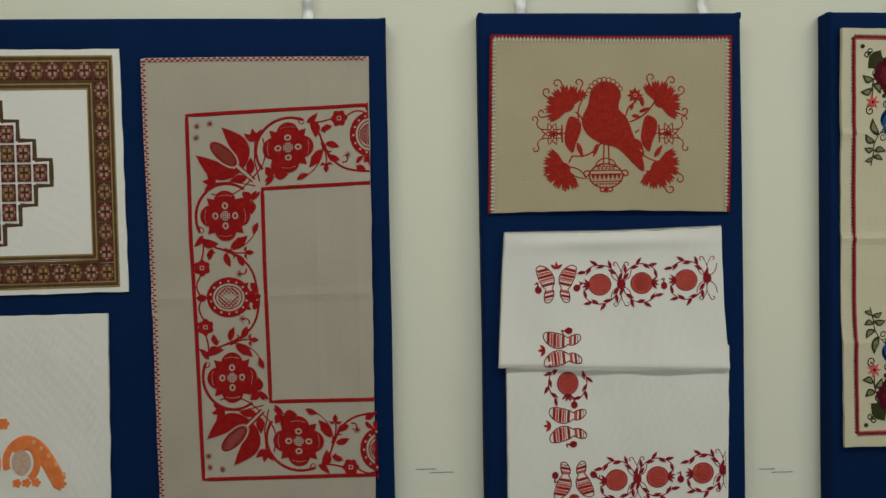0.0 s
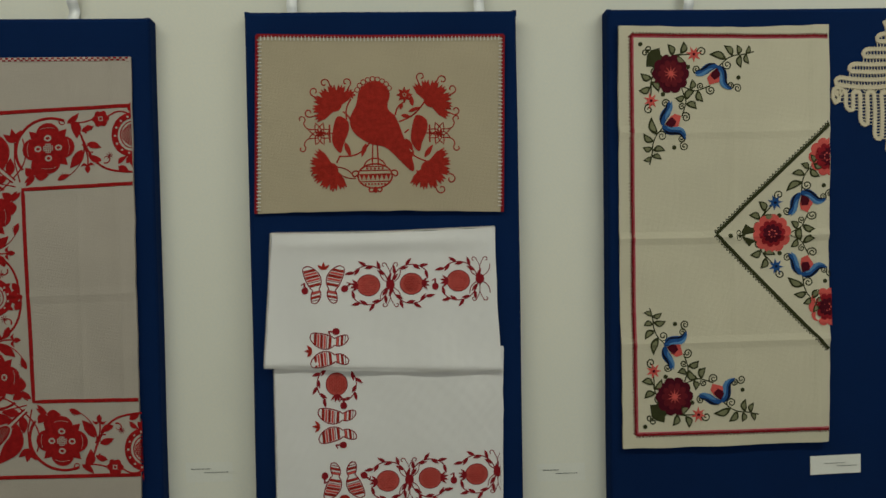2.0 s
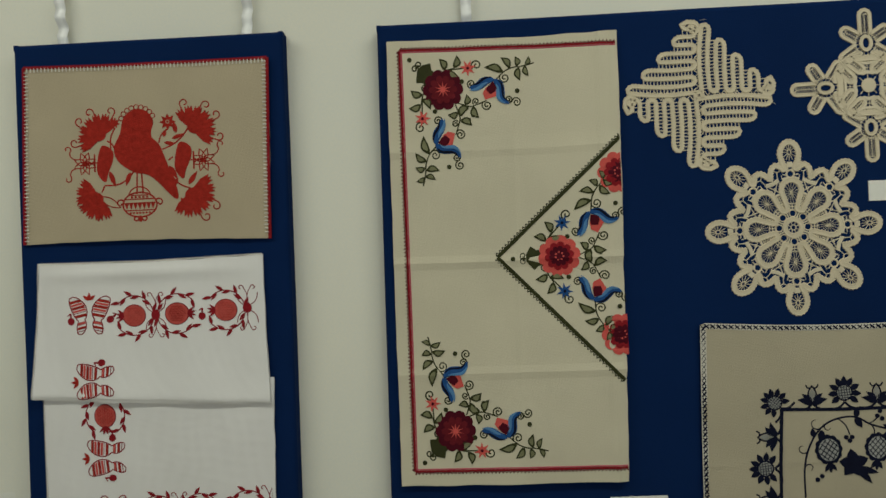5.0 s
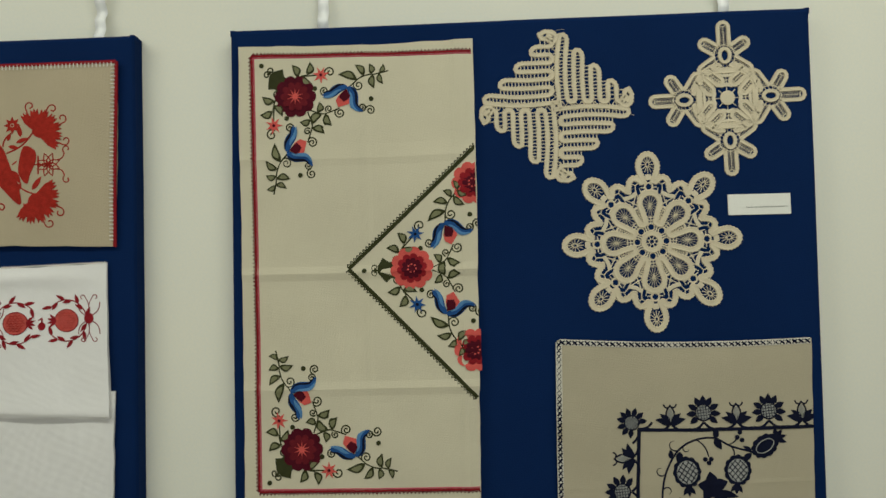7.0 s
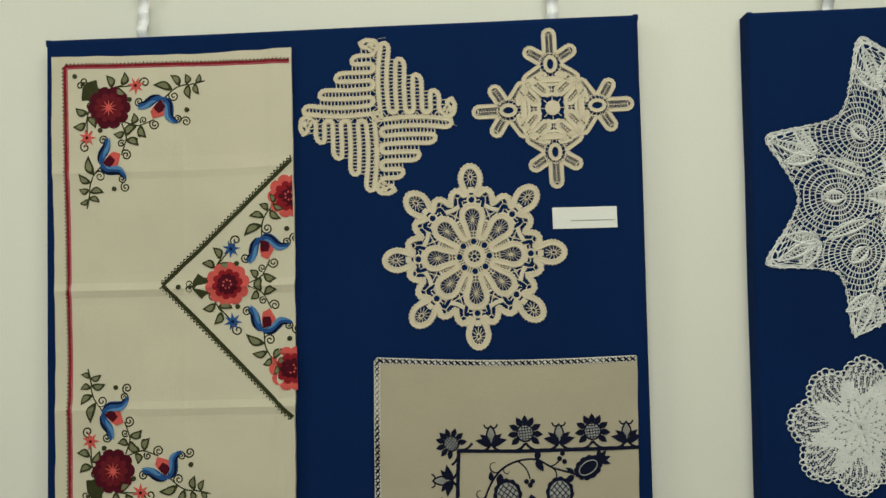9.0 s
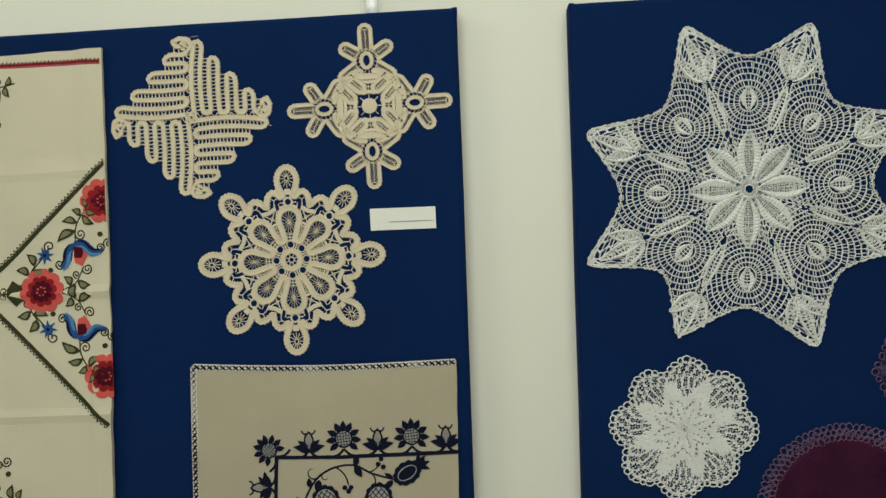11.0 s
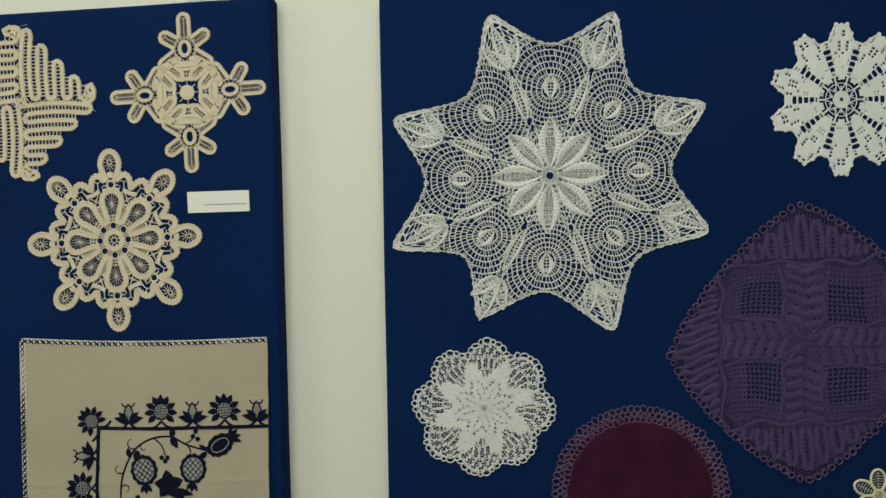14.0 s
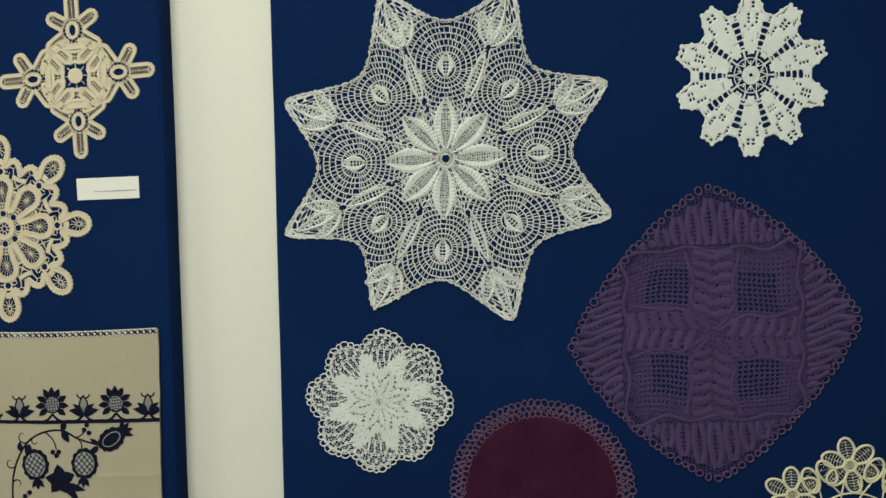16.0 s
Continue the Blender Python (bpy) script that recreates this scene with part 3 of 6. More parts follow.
stitch("border_line", red_thread, red_cloth, **RED, draw=band_lines, label="red satin-stitched border lines")
EDGE = [(-0.4068, 1.9185), (-0.405, 1.73), (-0.402, 1.476), (-0.399, 1.158), (-0.3985, 1.01)]
stitch("stitched_edge", pale_check, red_cloth, 0.004, lie2, lambda a: [a.line([(p[0] + (q[0] - p[0]) * k / 8, p[1] + (q[1] - p[1]) * k / 8) for k in range(9)], 0.0078, 0.0006, flat=True) for p, q in zip(EDGE, EDGE[1:])] + [a.line([(-0.407 + 0.0485 * k, 1.9186 + 0.00012 * k) for k in range(9)], 0.0078, 0.0006, flat=True)], label="pale drawn-thread edge")
stitch("checked_edge", dark_red_thread, red_cloth, 0.0046, lie2, lambda a: [checks(a, p, q, 0.0066, 0.0048) for p, q in zip(EDGE, EDGE[1:])] + [checks(a, (-0.407, 1.9186), (-0.020, 1.9196), 0.0066, 0.0048)], label="dark red checked stitches")


# cross-stitched cloth: tiles round the border and a stepped diamond
CX, CZ, SQUEEZE = -0.664, 1.7290, 0.76  # the count of threads differs across and along
XS = dict(base=0.003, bend=lie0)


def square(a, cx, cz, h, lift=0.0008):
    w = h * SQUEEZE
    a.poly([(cx - w, cz - h), (cx + w, cz - h), (cx + w, cz + h), (cx - w, cz + h)], lift)


def frame_line(a, half, width):
    wide, w = (half + 0.0697) * SQUEEZE, width * SQUEEZE
    for s in (-1, 1):
        a.line([(CX - wide - w / 2, CZ + s * half), (CX + wide + w / 2, CZ + s * half)], width, 0.0009, flat=True)
        a.line([(CX + s * wide, CZ - half + width / 2), (CX + s * wide, CZ + half - width / 2)], w, 0.0009, flat=True)


stitch("brown_border", brown_thread, cross_stitch, **XS, draw=lambda a: [frame_line(a, h, 0.006) for h in (0.147, 0.1560, 0.1945)], label="brown cross-stitched border lines")
stitch("border_ground", brown_thread, cross_stitch, **XS, draw=lambda a: frame_line(a, 0.1745, 0.0345), label="brown stitched ground of the border")
stitch("gold_border", gold_thread, cross_stitch, **XS, draw=lambda a: [frame_line(a, h, 0.0030) for h in (0.1430, 0.1515, 0.1905, 0.1990)], label="gold stitched lines of the border")
ring = [(i, j) for i in range(-7, 8) for j in range(-5, 6) if abs(i) == 7 or abs(j) == 5]
diamond = [(i, j) for i in range(-3, 4) for j in range(-3, 4) if abs(i) + abs(j) <= 3]
STEP_X, STEP_Z = 0.0265, 0.0335
tiles = [(CX + i * 0.0348 * SQUEEZE, CZ + j * 0.0348, 0.0152, (i + j) % 2) for i, j in ring] + [(CX + i * STEP_X, CZ + j * STEP_Z, 0.0148, (i + j) % 2) for i, j in diamond]
for x, z, h, odd in tiles:
    w = h * SQUEEZE
    ground = stitch("cross_stitch_tile", maroon_cross if odd else brown_cross, cross_stitch, 0.0041, lie0, draw=lambda a: square(a, x, z, h))

    def flower_cross(a):
        for u, v in ((1, 1), (1, -1), (-1, 1), (-1, -1)):
            square(a, x + u * w * 0.36, z + v * h * 0.36, h * 0.20, 0.0006)
        for u, v in ((1, 0), (0, 1), (-1, 0), (0, -1)):
            square(a, x + u * w * 0.86, z + v * h * 0.86, h * 0.10, 0.0006)
    stitch("tile_frame", pink_cross, ground, 0.0050, lie0, lambda a: [a.line([(x + v * w * 0.72, z - h * 0.6), (x + v * w * 0.72, z + h * 0.6)], w * 0.16, 0.0005) for v in (1, -1)] + [a.line([(x - w * 0.6, z + v * h * 0.72), (x + w * 0.6, z + v * h * 0.72)], h * 0.16, 0.0005) for v in (1, -1)])
    stitch("tile_flower", pale_cross if odd else gold_thread, ground, 0.0050, lie0, flower_cross)
for sx, sz, k in [(sx, sz, k) for sx in (-1, 1) for sz in (-1, 1) for k in range(4)]:
    stitch("diamond_step", brown_thread, cross_stitch, **XS, draw=lambda a: a.line([(CX + sx * (k + 0.66) * STEP_X, CZ + sz * (2.62 - k) * STEP_Z), (CX + sx * (k + 0.66) * STEP_X, CZ + sz * (3.66 - k) * STEP_Z), (CX + sx * max(0, k - 0.34) * STEP_X, CZ + sz * (3.66 - k) * STEP_Z)], 0.0080, 0.0009))

# orange motif on the lower cloth
OR = dict(base=0.004, bend=lie1)


def orange_wing(a, s):
    cx = -0.665
    a.line([(cx + s * (0.020 + 0.080 * q), 1.215 + 0.058 * math.sin(math.pi * min(1, 0.22 + q * 0.83)) - 0.024 * q) for q in [i / 16 for i in range(17)]], 0.026, 0.0011, flat=True)
    a.line(ellipse(0.026, 0.033, 24, cx + s * 0.033, 1.232, -60, 200), 0.012, 0.0012, flat=True)
    for k in range(3):
        a.poly([(cx + s * (0.024 + 0.016 * k) + u, 1.196 + v) for u, v in rosette(0.008, 5, 0.3, 4)], 0.001)
    a.poly([(cx + s * 0.006 + u, 1.300 + v) for u, v in rosette(0.010, 6, 0.3, 4)], 0.001)
    a.poly([(cx + s * 0.096 + u * 1.4, 1.192 + v) for u, v in rosette(0.008, 5, 0.3, 4)], 0.001)


for s in (1, -1):
    wing = stitch("orange_motif", orange_thread, orange_cloth, **OR, draw=lambda a: orange_wing(a, s), label="orange cross-stitched scroll motif")
    stitch("pale_fill", pale_orange_thread, wing, 0.0051, lie1, lambda a: [square(a, -0.665 + s * (0.055 + 0.012 * k), 1.266 - 0.0011 * k * k - 0.010 * k, 0.0035, 0.0004) for k in range(5)])
    stitch("pink_fill", faded_pink, wing, 0.0051, lie1, lambda a: a.poly(ellipse(0.016, 0.022, 16, -0.665 + s * 0.033, 1.232), 0.0004))

# ---- place mat: binding, blanket stitch and the red bouquet ----
MAT = dict(base=0.004, bend=lie3)
P = [(0.203, 1.959), (0.647, 1.954), (0.6375, 1.632), (0.191, 1.640)]
for n, (p, q) in enumerate(((P[0], P[1]), (P[1], P[2]), (P[3], P[0]))):
    stitch("binding", dark_red_thread, bird_cloth, 0.0032, lie3, lambda a: a.line([(p[0] + (q[0] - p[0]) * k / 20, p[1] + (q[1] - p[1]) * k / 20 - (0.002 if n == 0 else 0) * math.sin(math.pi * k / 20)) for k in range(21)], 0.0062, 0.0024, flat=True), label="red crocheted edge binding")


def ticks(a):
    for n, (p, q) in enumerate(((P[0], P[1]), (P[1], P[2]), (P[3], P[0]))):
        d = math.hypot(q[0] - p[0], q[1] - p[1])
        ux, uz = (q[0] - p[0]) / d, (q[1] - p[1]) / d
        for i in range(1, int(d / 0.0066)):
            x, z = p[0] + ux * i * 0.0066, p[1] + uz * i * 0.0066
            if n == 0:
                z -= 0.002 * math.sin(math.pi * i * 0.0066 / d)
            a.line([(x + uz * 0.001, z - ux * 0.001), (x + uz * 0.0085, z - ux * 0.0085)], 0.0022, 0.0012)


stitch("blanket_stitch", white_thread, bird_cloth, 0.0052, lie3, ticks, label="white blanket stitches")


# the large plain paisley form and the two small ones
big = smooth_path([(0.383, 1.858), (0.402, 1.873), (0.425, 1.870), (0.437, 1.852), (0.433, 1.834), (0.434, 1.822), (0.447, 1.808), (0.459, 1.776), (0.476, 1.728), (0.472, 1.711), (0.430, 1.752), (0.398, 1.762), (0.371, 1.782), (0.364, 1.806), (0.376, 1.832)])
stitch("paisley", scarlet_thread, bird_cloth, **MAT, draw=lambda a: a.poly(big, 0.0013), label="large plain red satin-stitched shape")
stitch("scallop_crest", scarlet_thread, bird_cloth, **MAT, draw=lambda a: [a.line(ellipse(0.0045, 0.0045, 8, 0.408 + 0.032 * math.cos(radians(q)), 1.846 + 0.032 * math.sin(radians(q))), 0.0018, 0.001, None, True) for q in range(28, 165, 16)])
for s in (-1, 1):
    small = [at(0.4165 + s * 0.071, 1.780, 0, 1.0)(u * s * -1 if s < 0 else u, v) for u, v in smooth_path([(-0.004, 0.031), (0.014, 0.024), (0.016, 0.006), (0.006, -0.018), (0.0, -0.034), (-0.013, -0.018), (-0.013, 0.004)])]
    stitch("small_paisley", scarlet_thread, bird_cloth, **MAT, draw=lambda a: a.poly(small, 0.0012), label="small plain red satin-stitched shape")


def carnation(a, x, z, ang, r, k):
    for k in (k,):
        q = ang + (k - 3) * 26
        m = at(x, z, q)
        w = r * 0.33
        a.poly([m(*p) for p in ((0, 0), (r * 0.62, w * 0.52), (r * 0.98, w * 0.42), (r * 0.86, w * 0.14), (r * 1.02, 0), (r * 0.86, -w * 0.14), (r * 0.98, -w * 0.42), (r * 0.62, -w * 0.52))], 0.0010 + 0.00006 * k)


def carnation_curls(a, x, z, ang, r, n=4):
    for k in range(n):
        q = ang + (k - (n - 1) / 2) * 46
        c, s = math.cos(radians(q)), math.sin(radians(q))
        a.line([(x + c * r * 0.5, z + s * r * 0.5), (x + c * r * 1.1, z + s * r * 1.1)], 0.0022, 0.001)
        a.line(curl(x + c * r * 1.1, z + s * r * 1.1, r * 0.19, q + (80 if k < n / 2 else -80), (0.85 if k < n / 2 else -0.85), 14, 0.35), 0.0022, 0.001)


for x, z, ang, r, cn in ((0.341, 1.826, 128, 0.044, 4), (0.507, 1.832, 45, 0.044, 4), (0.333, 1.721, 215, 0.044, 0), (0.499, 1.722, -45, 0.046, 2)):
    fl = stitch("carnation", scarlet_thread, bird_cloth, **MAT, draw=lambda a: a.poly(ellipse(r * 0.34, r * 0.30, 14, x + r * 0.2 * math.cos(radians(ang)), z + r * 0.2 * math.sin(radians(ang))), 0.0011), label="red embroidered carnation")
    for k in range(7):
        stitch("petal", scarlet_thread, fl, 0.0040, lie3, lambda a: carnation(a, x, z, ang, r, k))
    if cn:
        stitch("tendrils", scarlet_thread, fl, 0.0042, lie3, lambda a: carnation_curls(a, x, z, ang, r, cn))
    else:
        stitch("tendrils", scarlet_thread, fl, 0.0042, lie3, lambda a: [a.line([at(x, z, q)(*p) for p in petal(r, 0.014, 6)], 0.002, 0.0014, None, True) for q in (200, 265, 330)])
for s, x, z in ((-1, 0.309, 1.781), (1, 0.5255, 1.778)):
    def butterfly(a):
        for q in (20, 70, 110, 160, 200, 250, 290, 340):
            m = at(x, z, q)
            a.line([m(*p) for p in petal(0.021, 0.011, 6, 0.6)], 0.0020, 0.001, None, True)
        for v in (1, -1):
            a.line(arc(x + s * 0.014, z + v * 0.008, x + s * 0.028, z + v * 0.020, -0.004 * v * s), 0.002, 0.001)
            a.line(curl(x + s * 0.028, z + v * 0.020, 0.0075, 90 - 90 * s + 60 * v * s, 0.8 * v * s * -1, 12, 0.35), 0.0022, 0.001)
        a.line([(x - s * 0.004, z), (x - s * 0.028, z + 0.001)], 0.0025, 0.001)
        for k in (-1, 0, 1):
            a.line([(x - s * 0.018, z + 0.010 * k - 0.006), (x - s * 0.018, z + 0.010 * k + 0.006)], 0.003, 0.001)
    stitch("outline_flower", scarlet_thread, bird_cloth, **MAT, draw=butterfly)
stitch("small_flower", scarlet_thread, bird_cloth, **MAT, draw=lambda a: a.poly([(0.367 + u, 1.851 + v) for u, v in spike_star(0.010, 0.005, 7)], 0.001))
starry = stitch("small_flower", scarlet_thread, bird_cloth, **MAT, draw=lambda a: a.poly([(0.4635 + u, 1.8485 + v) for u, v in spike_star(0.015, 0.0085, 8)], 0.001))
stitch("flower_eye", tan_linen, starry, 0.005, lie3, lambda a: a.line(ellipse(0.003, 0.003, 8, 0.4635, 1.8485), 0.0014, 0.0006, None, True))


def vase(a):
    x, z = 0.4065, 1.703
    a.line(ellipse(0.031, 0.022, 30, x, z), 0.0030, 0.0011, None, True)
    a.line(ellipse(0.020, 0.018, 16, x, z + 0.014, 10, 170), 0.0024, 0.0011)
    for v, w in ((0.017, 0.016), (0.010, 0.026), (0.003, 0.030), (-0.010, 0.027)):
        a.line([(x - w, z + v), (x + w, z + v)], 0.0022, 0.001)
    for k in range(-3, 4):
        a.poly([(x + k * 0.008 - 0.0035, z + 0.002), (x + k * 0.008 + 0.0035, z + 0.002), (x + k * 0.008, z - 0.008)], 0.001)
        a.poly(ellipse(0.0019, 0.0019, 8, x + k * 0.0058, z - 0.0145), 0.001)
        if abs(k) < 3:
            a.poly(ellipse(0.0020, 0.0020, 8, x + k * 0.007, z + 0.0135), 0.001)
    for s in (-1, 1):
        a.line(curl(x + s * 0.030, z + 0.008, 0.0075, 90 - 90 * s - 40 * s, -0.9 * s, 14, 0.3), 0.0026, 0.001)
        a.line(curl(x + s * 0.003, z - 0.021, 0.006, -90 + 60 * s, 0.8 * s, 12, 0.4), 0.0028, 0.001)
    a.poly([(x + u, z - 0.025 + v) for u, v in ellipse(0.004, 0.006, 10)], 0.001)


stitch("vase", scarlet_thread, bird_cloth, **MAT, draw=vase, label="red outlined embroidered vase")


for p in ((0.400, 1.765, 0.344, 1.740, 0.010), (0.344, 1.740, 0.338, 1.728, 0.0), (0.352, 1.820, 0.366, 1.803, 0.002), (0.367, 1.843, 0.358, 1.806, -0.004), (0.463, 1.836, 0.446, 1.812, -0.004), (0.452, 1.800, 0.500, 1.836, -0.006),
              (0.462, 1.765, 0.500, 1.728, -0.008), (0.462, 1.780, 0.470, 1.786, 0.0), (0.404, 1.762, 0.402, 1.722, 0), (0.412, 1.760, 0.413, 1.722, 0)):
    stitch("stem", scarlet_thread, bird_cloth, **MAT, draw=lambda a: a.line(arc(*p), 0.0028, 0.001))
for x, z, ang, ln, w in ((0.354, 1.765, -70, 0.030, 0.009), (0.392, 1.762, -110, 0.026, 0.008), (0.470, 1.818, 20, 0.024, 0.007), (0.478, 1.828, 100, 0.022, 0.008), (0.456, 1.812, -10, 0.020, 0.007),
                             (0.478, 1.748, -120, 0.024, 0.007), (0.497, 1.735, 55, 0.028, 0.009), (0.463, 1.770, -60, 0.028, 0.010), (0.482, 1.712, -60, 0.018, 0.006), (0.455, 1.822, 70, 0.014, 0.006)):
    stitch("leaf", scarlet_thread, bird_cloth, **MAT, draw=lambda a: leaf(a, None, x, z, ang, ln, w))

# ---- white cloth with garlands ----
FLAP, LOW = dict(base=0.006, bend=flap_lie, edge=0.6225), dict(base=0.003, bend=lie4, edge=0.6215)


def wreath(surface, x, z, turn, full=True, s=1.0):
    """A pomegranate in an open ring of leaves; turn is where its crown points."""
    m = at(x, z, turn, s)
    ring_ = stitch("wreath", dark_red_thread, white_cloth, **surface, draw=lambda a: [a.line([m(0.0355 * math.cos(radians(q)), 0.0355 * math.sin(radians(q))) for q in range(35, 326, 10)], 0.0020, 0.001)] + [leaf(a, None, *m(0.0355 * math.cos(radians(q)), 0.0355 * math.sin(radians(q))), turn + q + (55 if k % 2 else 118) * (1 if q > 180 else -1), 0.0170 * s, 0.0060 * s) for k, q in enumerate(range(44, 326, 21))], label="dark red stitched leaf wreath")
    fruit = stitch("pomegranate", garland_thread, white_cloth, **surface, draw=lambda a: a.poly([m(*p) for p in ellipse(0.0205, 0.0190, 22)], 0.0009), label="red stitched pomegranate")
    stitch("fruit_outline", dark_red_thread, fruit, surface["base"] + 0.0003, surface["bend"], lambda a: [a.line([m(*p) for p in ellipse(0.0205, 0.0190, 22)], 0.0021, 0.0012, None, True)] + [leaf(a, None, *m(0.018, 0), turn + q, 0.016 * s, 0.0046 * s) for q in (-45, -15, 15, 45)], edge=surface["edge"])
    stitch("seed_stitches", scarlet_thread, fruit, surface["base"] + 0.0009, surface["bend"], lambda a: [a.line([m(u, v) for u, v in zigzag((-0.016 + 0.002 * abs(k), 0.0042 * k), (0.016 - 0.002 * abs(k), 0.0042 * k), 0.0024, 0.0030)], 0.0014, 0.0006) for k in range(-3, 4)], edge=surface["edge"])


def beetle(surface, x, z, turn=0):
    """The body and feelers between two wreaths."""
    m = at(x, z, turn)
    stitch("blossom", dark_red_thread, white_cloth, **surface, draw=lambda a: [a.poly([m(*p) for p in ellipse(0.008, 0.0095, 14)], 0.0011)] + [a.line([m(*p) for p in arc(0.002 * s, 0.006 * v, 0.006 * s, 0.036 * v, 0.004 * s * v)], 0.0013, 0.001) for s in (1, -1) for v in (1, -1)] + [a.line([m(*p) for p in curl(0.006 * s, 0.036 * v, 0.005, 0 if s > 0 else 180, -0.75 * s * v, 10, 0.4)], 0.0016, 0.001) for s in (1, -1) for v in (1, -1)] + [a.line([m(*p) for p in arc(0.003 * s, 0.004 * v, 0.019 * s, 0.027 * v, -0.005 * s * v)], 0.0016, 0.001) for s in (1, -1) for v in (1, -1)])


def cherry(surface, x, z, turn):
    m = at(x, z, turn)
    stitch("cherry", dark_red_thread, white_cloth, **surface, draw=lambda a: [a.poly([m(*p) for p in ellipse(0.0068, 0.0062, 12)], 0.0011), a.line([m(0, 0), m(0.014, 0.0)], 0.0034, 0.001), a.line([m(0.014, 0.0), m(0.010, 0.006)], 0.002, 0.001)])


def mitten(surface, x, z, turn, flip):
    """A striped, waisted pod in outline."""
    m = at(x, z, turn, 1.0, flip)
    half = []
    for u in [0.0343 - 0.0690 * i / 36 for i in range(37)]:
        toe, heel = 1 - ((u - 0.011) / 0.0235) ** 2, 1 - ((u + 0.0215) / 0.0135) ** 2
        half.append((u, max(0.0135 * math.sqrt(max(0, toe)), 0.0090 * math.sqrt(max(0, heel))), 0.009 * (1 - (u / 0.035) ** 2) - 0.005))
    outline = [m(u, c + w) for u, w, c in half] + [m(u, c - w) for u, w, c in half[-2:0:-1]]
    pod = stitch("striped_pod", dark_red_thread, white_cloth, **surface, draw=lambda a: a.line(outline, 0.0020, 0.0011, None, True), label="red outlined striped pod motif")
    stitch("pod_line", dark_red_thread, pod, surface["base"], surface["bend"], lambda a: [a.line([m(half[k][0], half[k][2] + half[k][1] * 0.9), m(half[k][0], half[k][2] - half[k][1] * 0.9)], 0.0013, 0.0009) for k in (4, 6, 10, 12, 16, 18, 20, 25, 27, 31, 33)])
    stitch("red_stripe", scarlet_thread, pod, surface["base"], surface["bend"], lambda a: [a.poly([m(half[k][0], half[k][2] + half[k][1] * 0.88), m(half[k + 2][0], half[k + 2][2] + half[k + 2][1] * 0.88), m(half[k + 2][0], half[k + 2][2] - half[k + 2][1] * 0.88), m(half[k][0], half[k][2] - half[k][1] * 0.88)], 0.0008) for k in (4, 10, 18, 29)])
    stitch("pale_stripe", coral_thread, pod, surface["base"], surface["bend"], lambda a: [a.poly([m(half[k][0], half[k][2] + half[k][1] * 0.86), m(half[k + 2][0], half[k + 2][2] + half[k + 2][1] * 0.86), m(half[k + 2][0], half[k + 2][2] - half[k + 2][1] * 0.86), m(half[k][0], half[k][2] - half[k][1] * 0.86)], 0.0007) for k in (7, 13, 25)])


def sprout(surface, x, z, turn):
    stitch("sprout", scarlet_thread, white_cloth, **surface, draw=lambda a: [leaf(a, None, x, z, turn + q, 0.014, 0.0055) for q in (-50, 0, 50)])


def garland(surface, x, z, tilt, mirror=1, up=1):
    m = at(x, z, tilt)
    for s in (-1, 1):
        mitten(surface, *m(s * 0.0200, 0.0), tilt + 90 * up + s * -13 * up, s * up)
    sprout(surface, *m(0, 0.026 * up), tilt + 90 * up)
    cherry(surface, *m(-0.034, -0.011 * up), tilt + 95 * up)
    cherry(surface, *m(0.037, -0.009 * up), tilt + 40 * up)
    wreath(surface, *m(0.080, -0.004), tilt + 180)
    beetle(surface, *m(0.1195, -0.004), tilt)
    wreath(surface, *m(0.158, -0.003), tilt)
    cherry(surface, *m(0.2015, -0.009), tilt + 90)
    wreath(surface, *m(0.2440, 0.000), tilt + 180)
    beetle(surface, *m(0.2835, 0.003), tilt)


garland(FLAP, 0.3087, 1.5098, -0.4)
garland(LOW, 0.333, 1.148, 0.2, up=-1)
for surface, z, v in ((FLAP, 1.4094, 1), (FLAP, 1.3725, -1)):
    mitten(surface, 0.315, z, 180 - 4 * v, v)
sprout(FLAP, 0.284, 1.390, 180)
cherry(FLAP, 0.328, 1.424, 180)
for z, v in ((1.2705, 1), (1.2321, -1)):
    mitten(LOW, 0.324, z, 180 - 4 * v, v)
sprout(LOW, 0.293, 1.2506, 180)
cherry(LOW, 0.334, 1.2147, 180)
cherry(LOW, 0.337, 1.287, 90)
wreath(LOW, 0.3257, 1.3270, 270)


def lace_edge(a, p, q, r, side):
    a.line(zigzag(p, q, r * 1.0, r * 0.8), r * 0.8, 0.0010)


stitch("lace_edge", white_thread, white_cloth, 0.006, flap_lie, lambda a: (lace_edge(a, (0.2168, 1.604), (0.1990, 1.3625), 0.0030, 1), lace_edge(a, (0.218, 1.6038), (0.42, 1.6015), 0.0028, 1), lace_edge(a, (0.42, 1.6015), (0.622, 1.6055), 0.0028, 1)), "white crocheted edge")
stitch("lace_edge", white_thread, white_cloth, 0.003, lie4, lambda a: lace_edge(a, (0.2146, 1.36), (0.2112, 1.06), 0.0030, 1), "white crocheted edge")


# ---- cream cloth with coloured corners ----
FC = dict(base=0.004, bend=lie5, edge=1.2625)
H = [(0.8845, 1.9515), (1.264, 1.9470), (1.2525, 1.204), (0.8795, 1.2078)]


def offset_line(p, q, off, n=200):
    d = math.hypot(q[0] - p[0], q[1] - p[1])
    return [(p[0] + (q[0] - p[0]) * k / n - (q[1] - p[1]) / d * off, p[1] + (q[1] - p[1]) * k / n + (q[0] - p[0]) / d * off) for k in range(n + 1)]


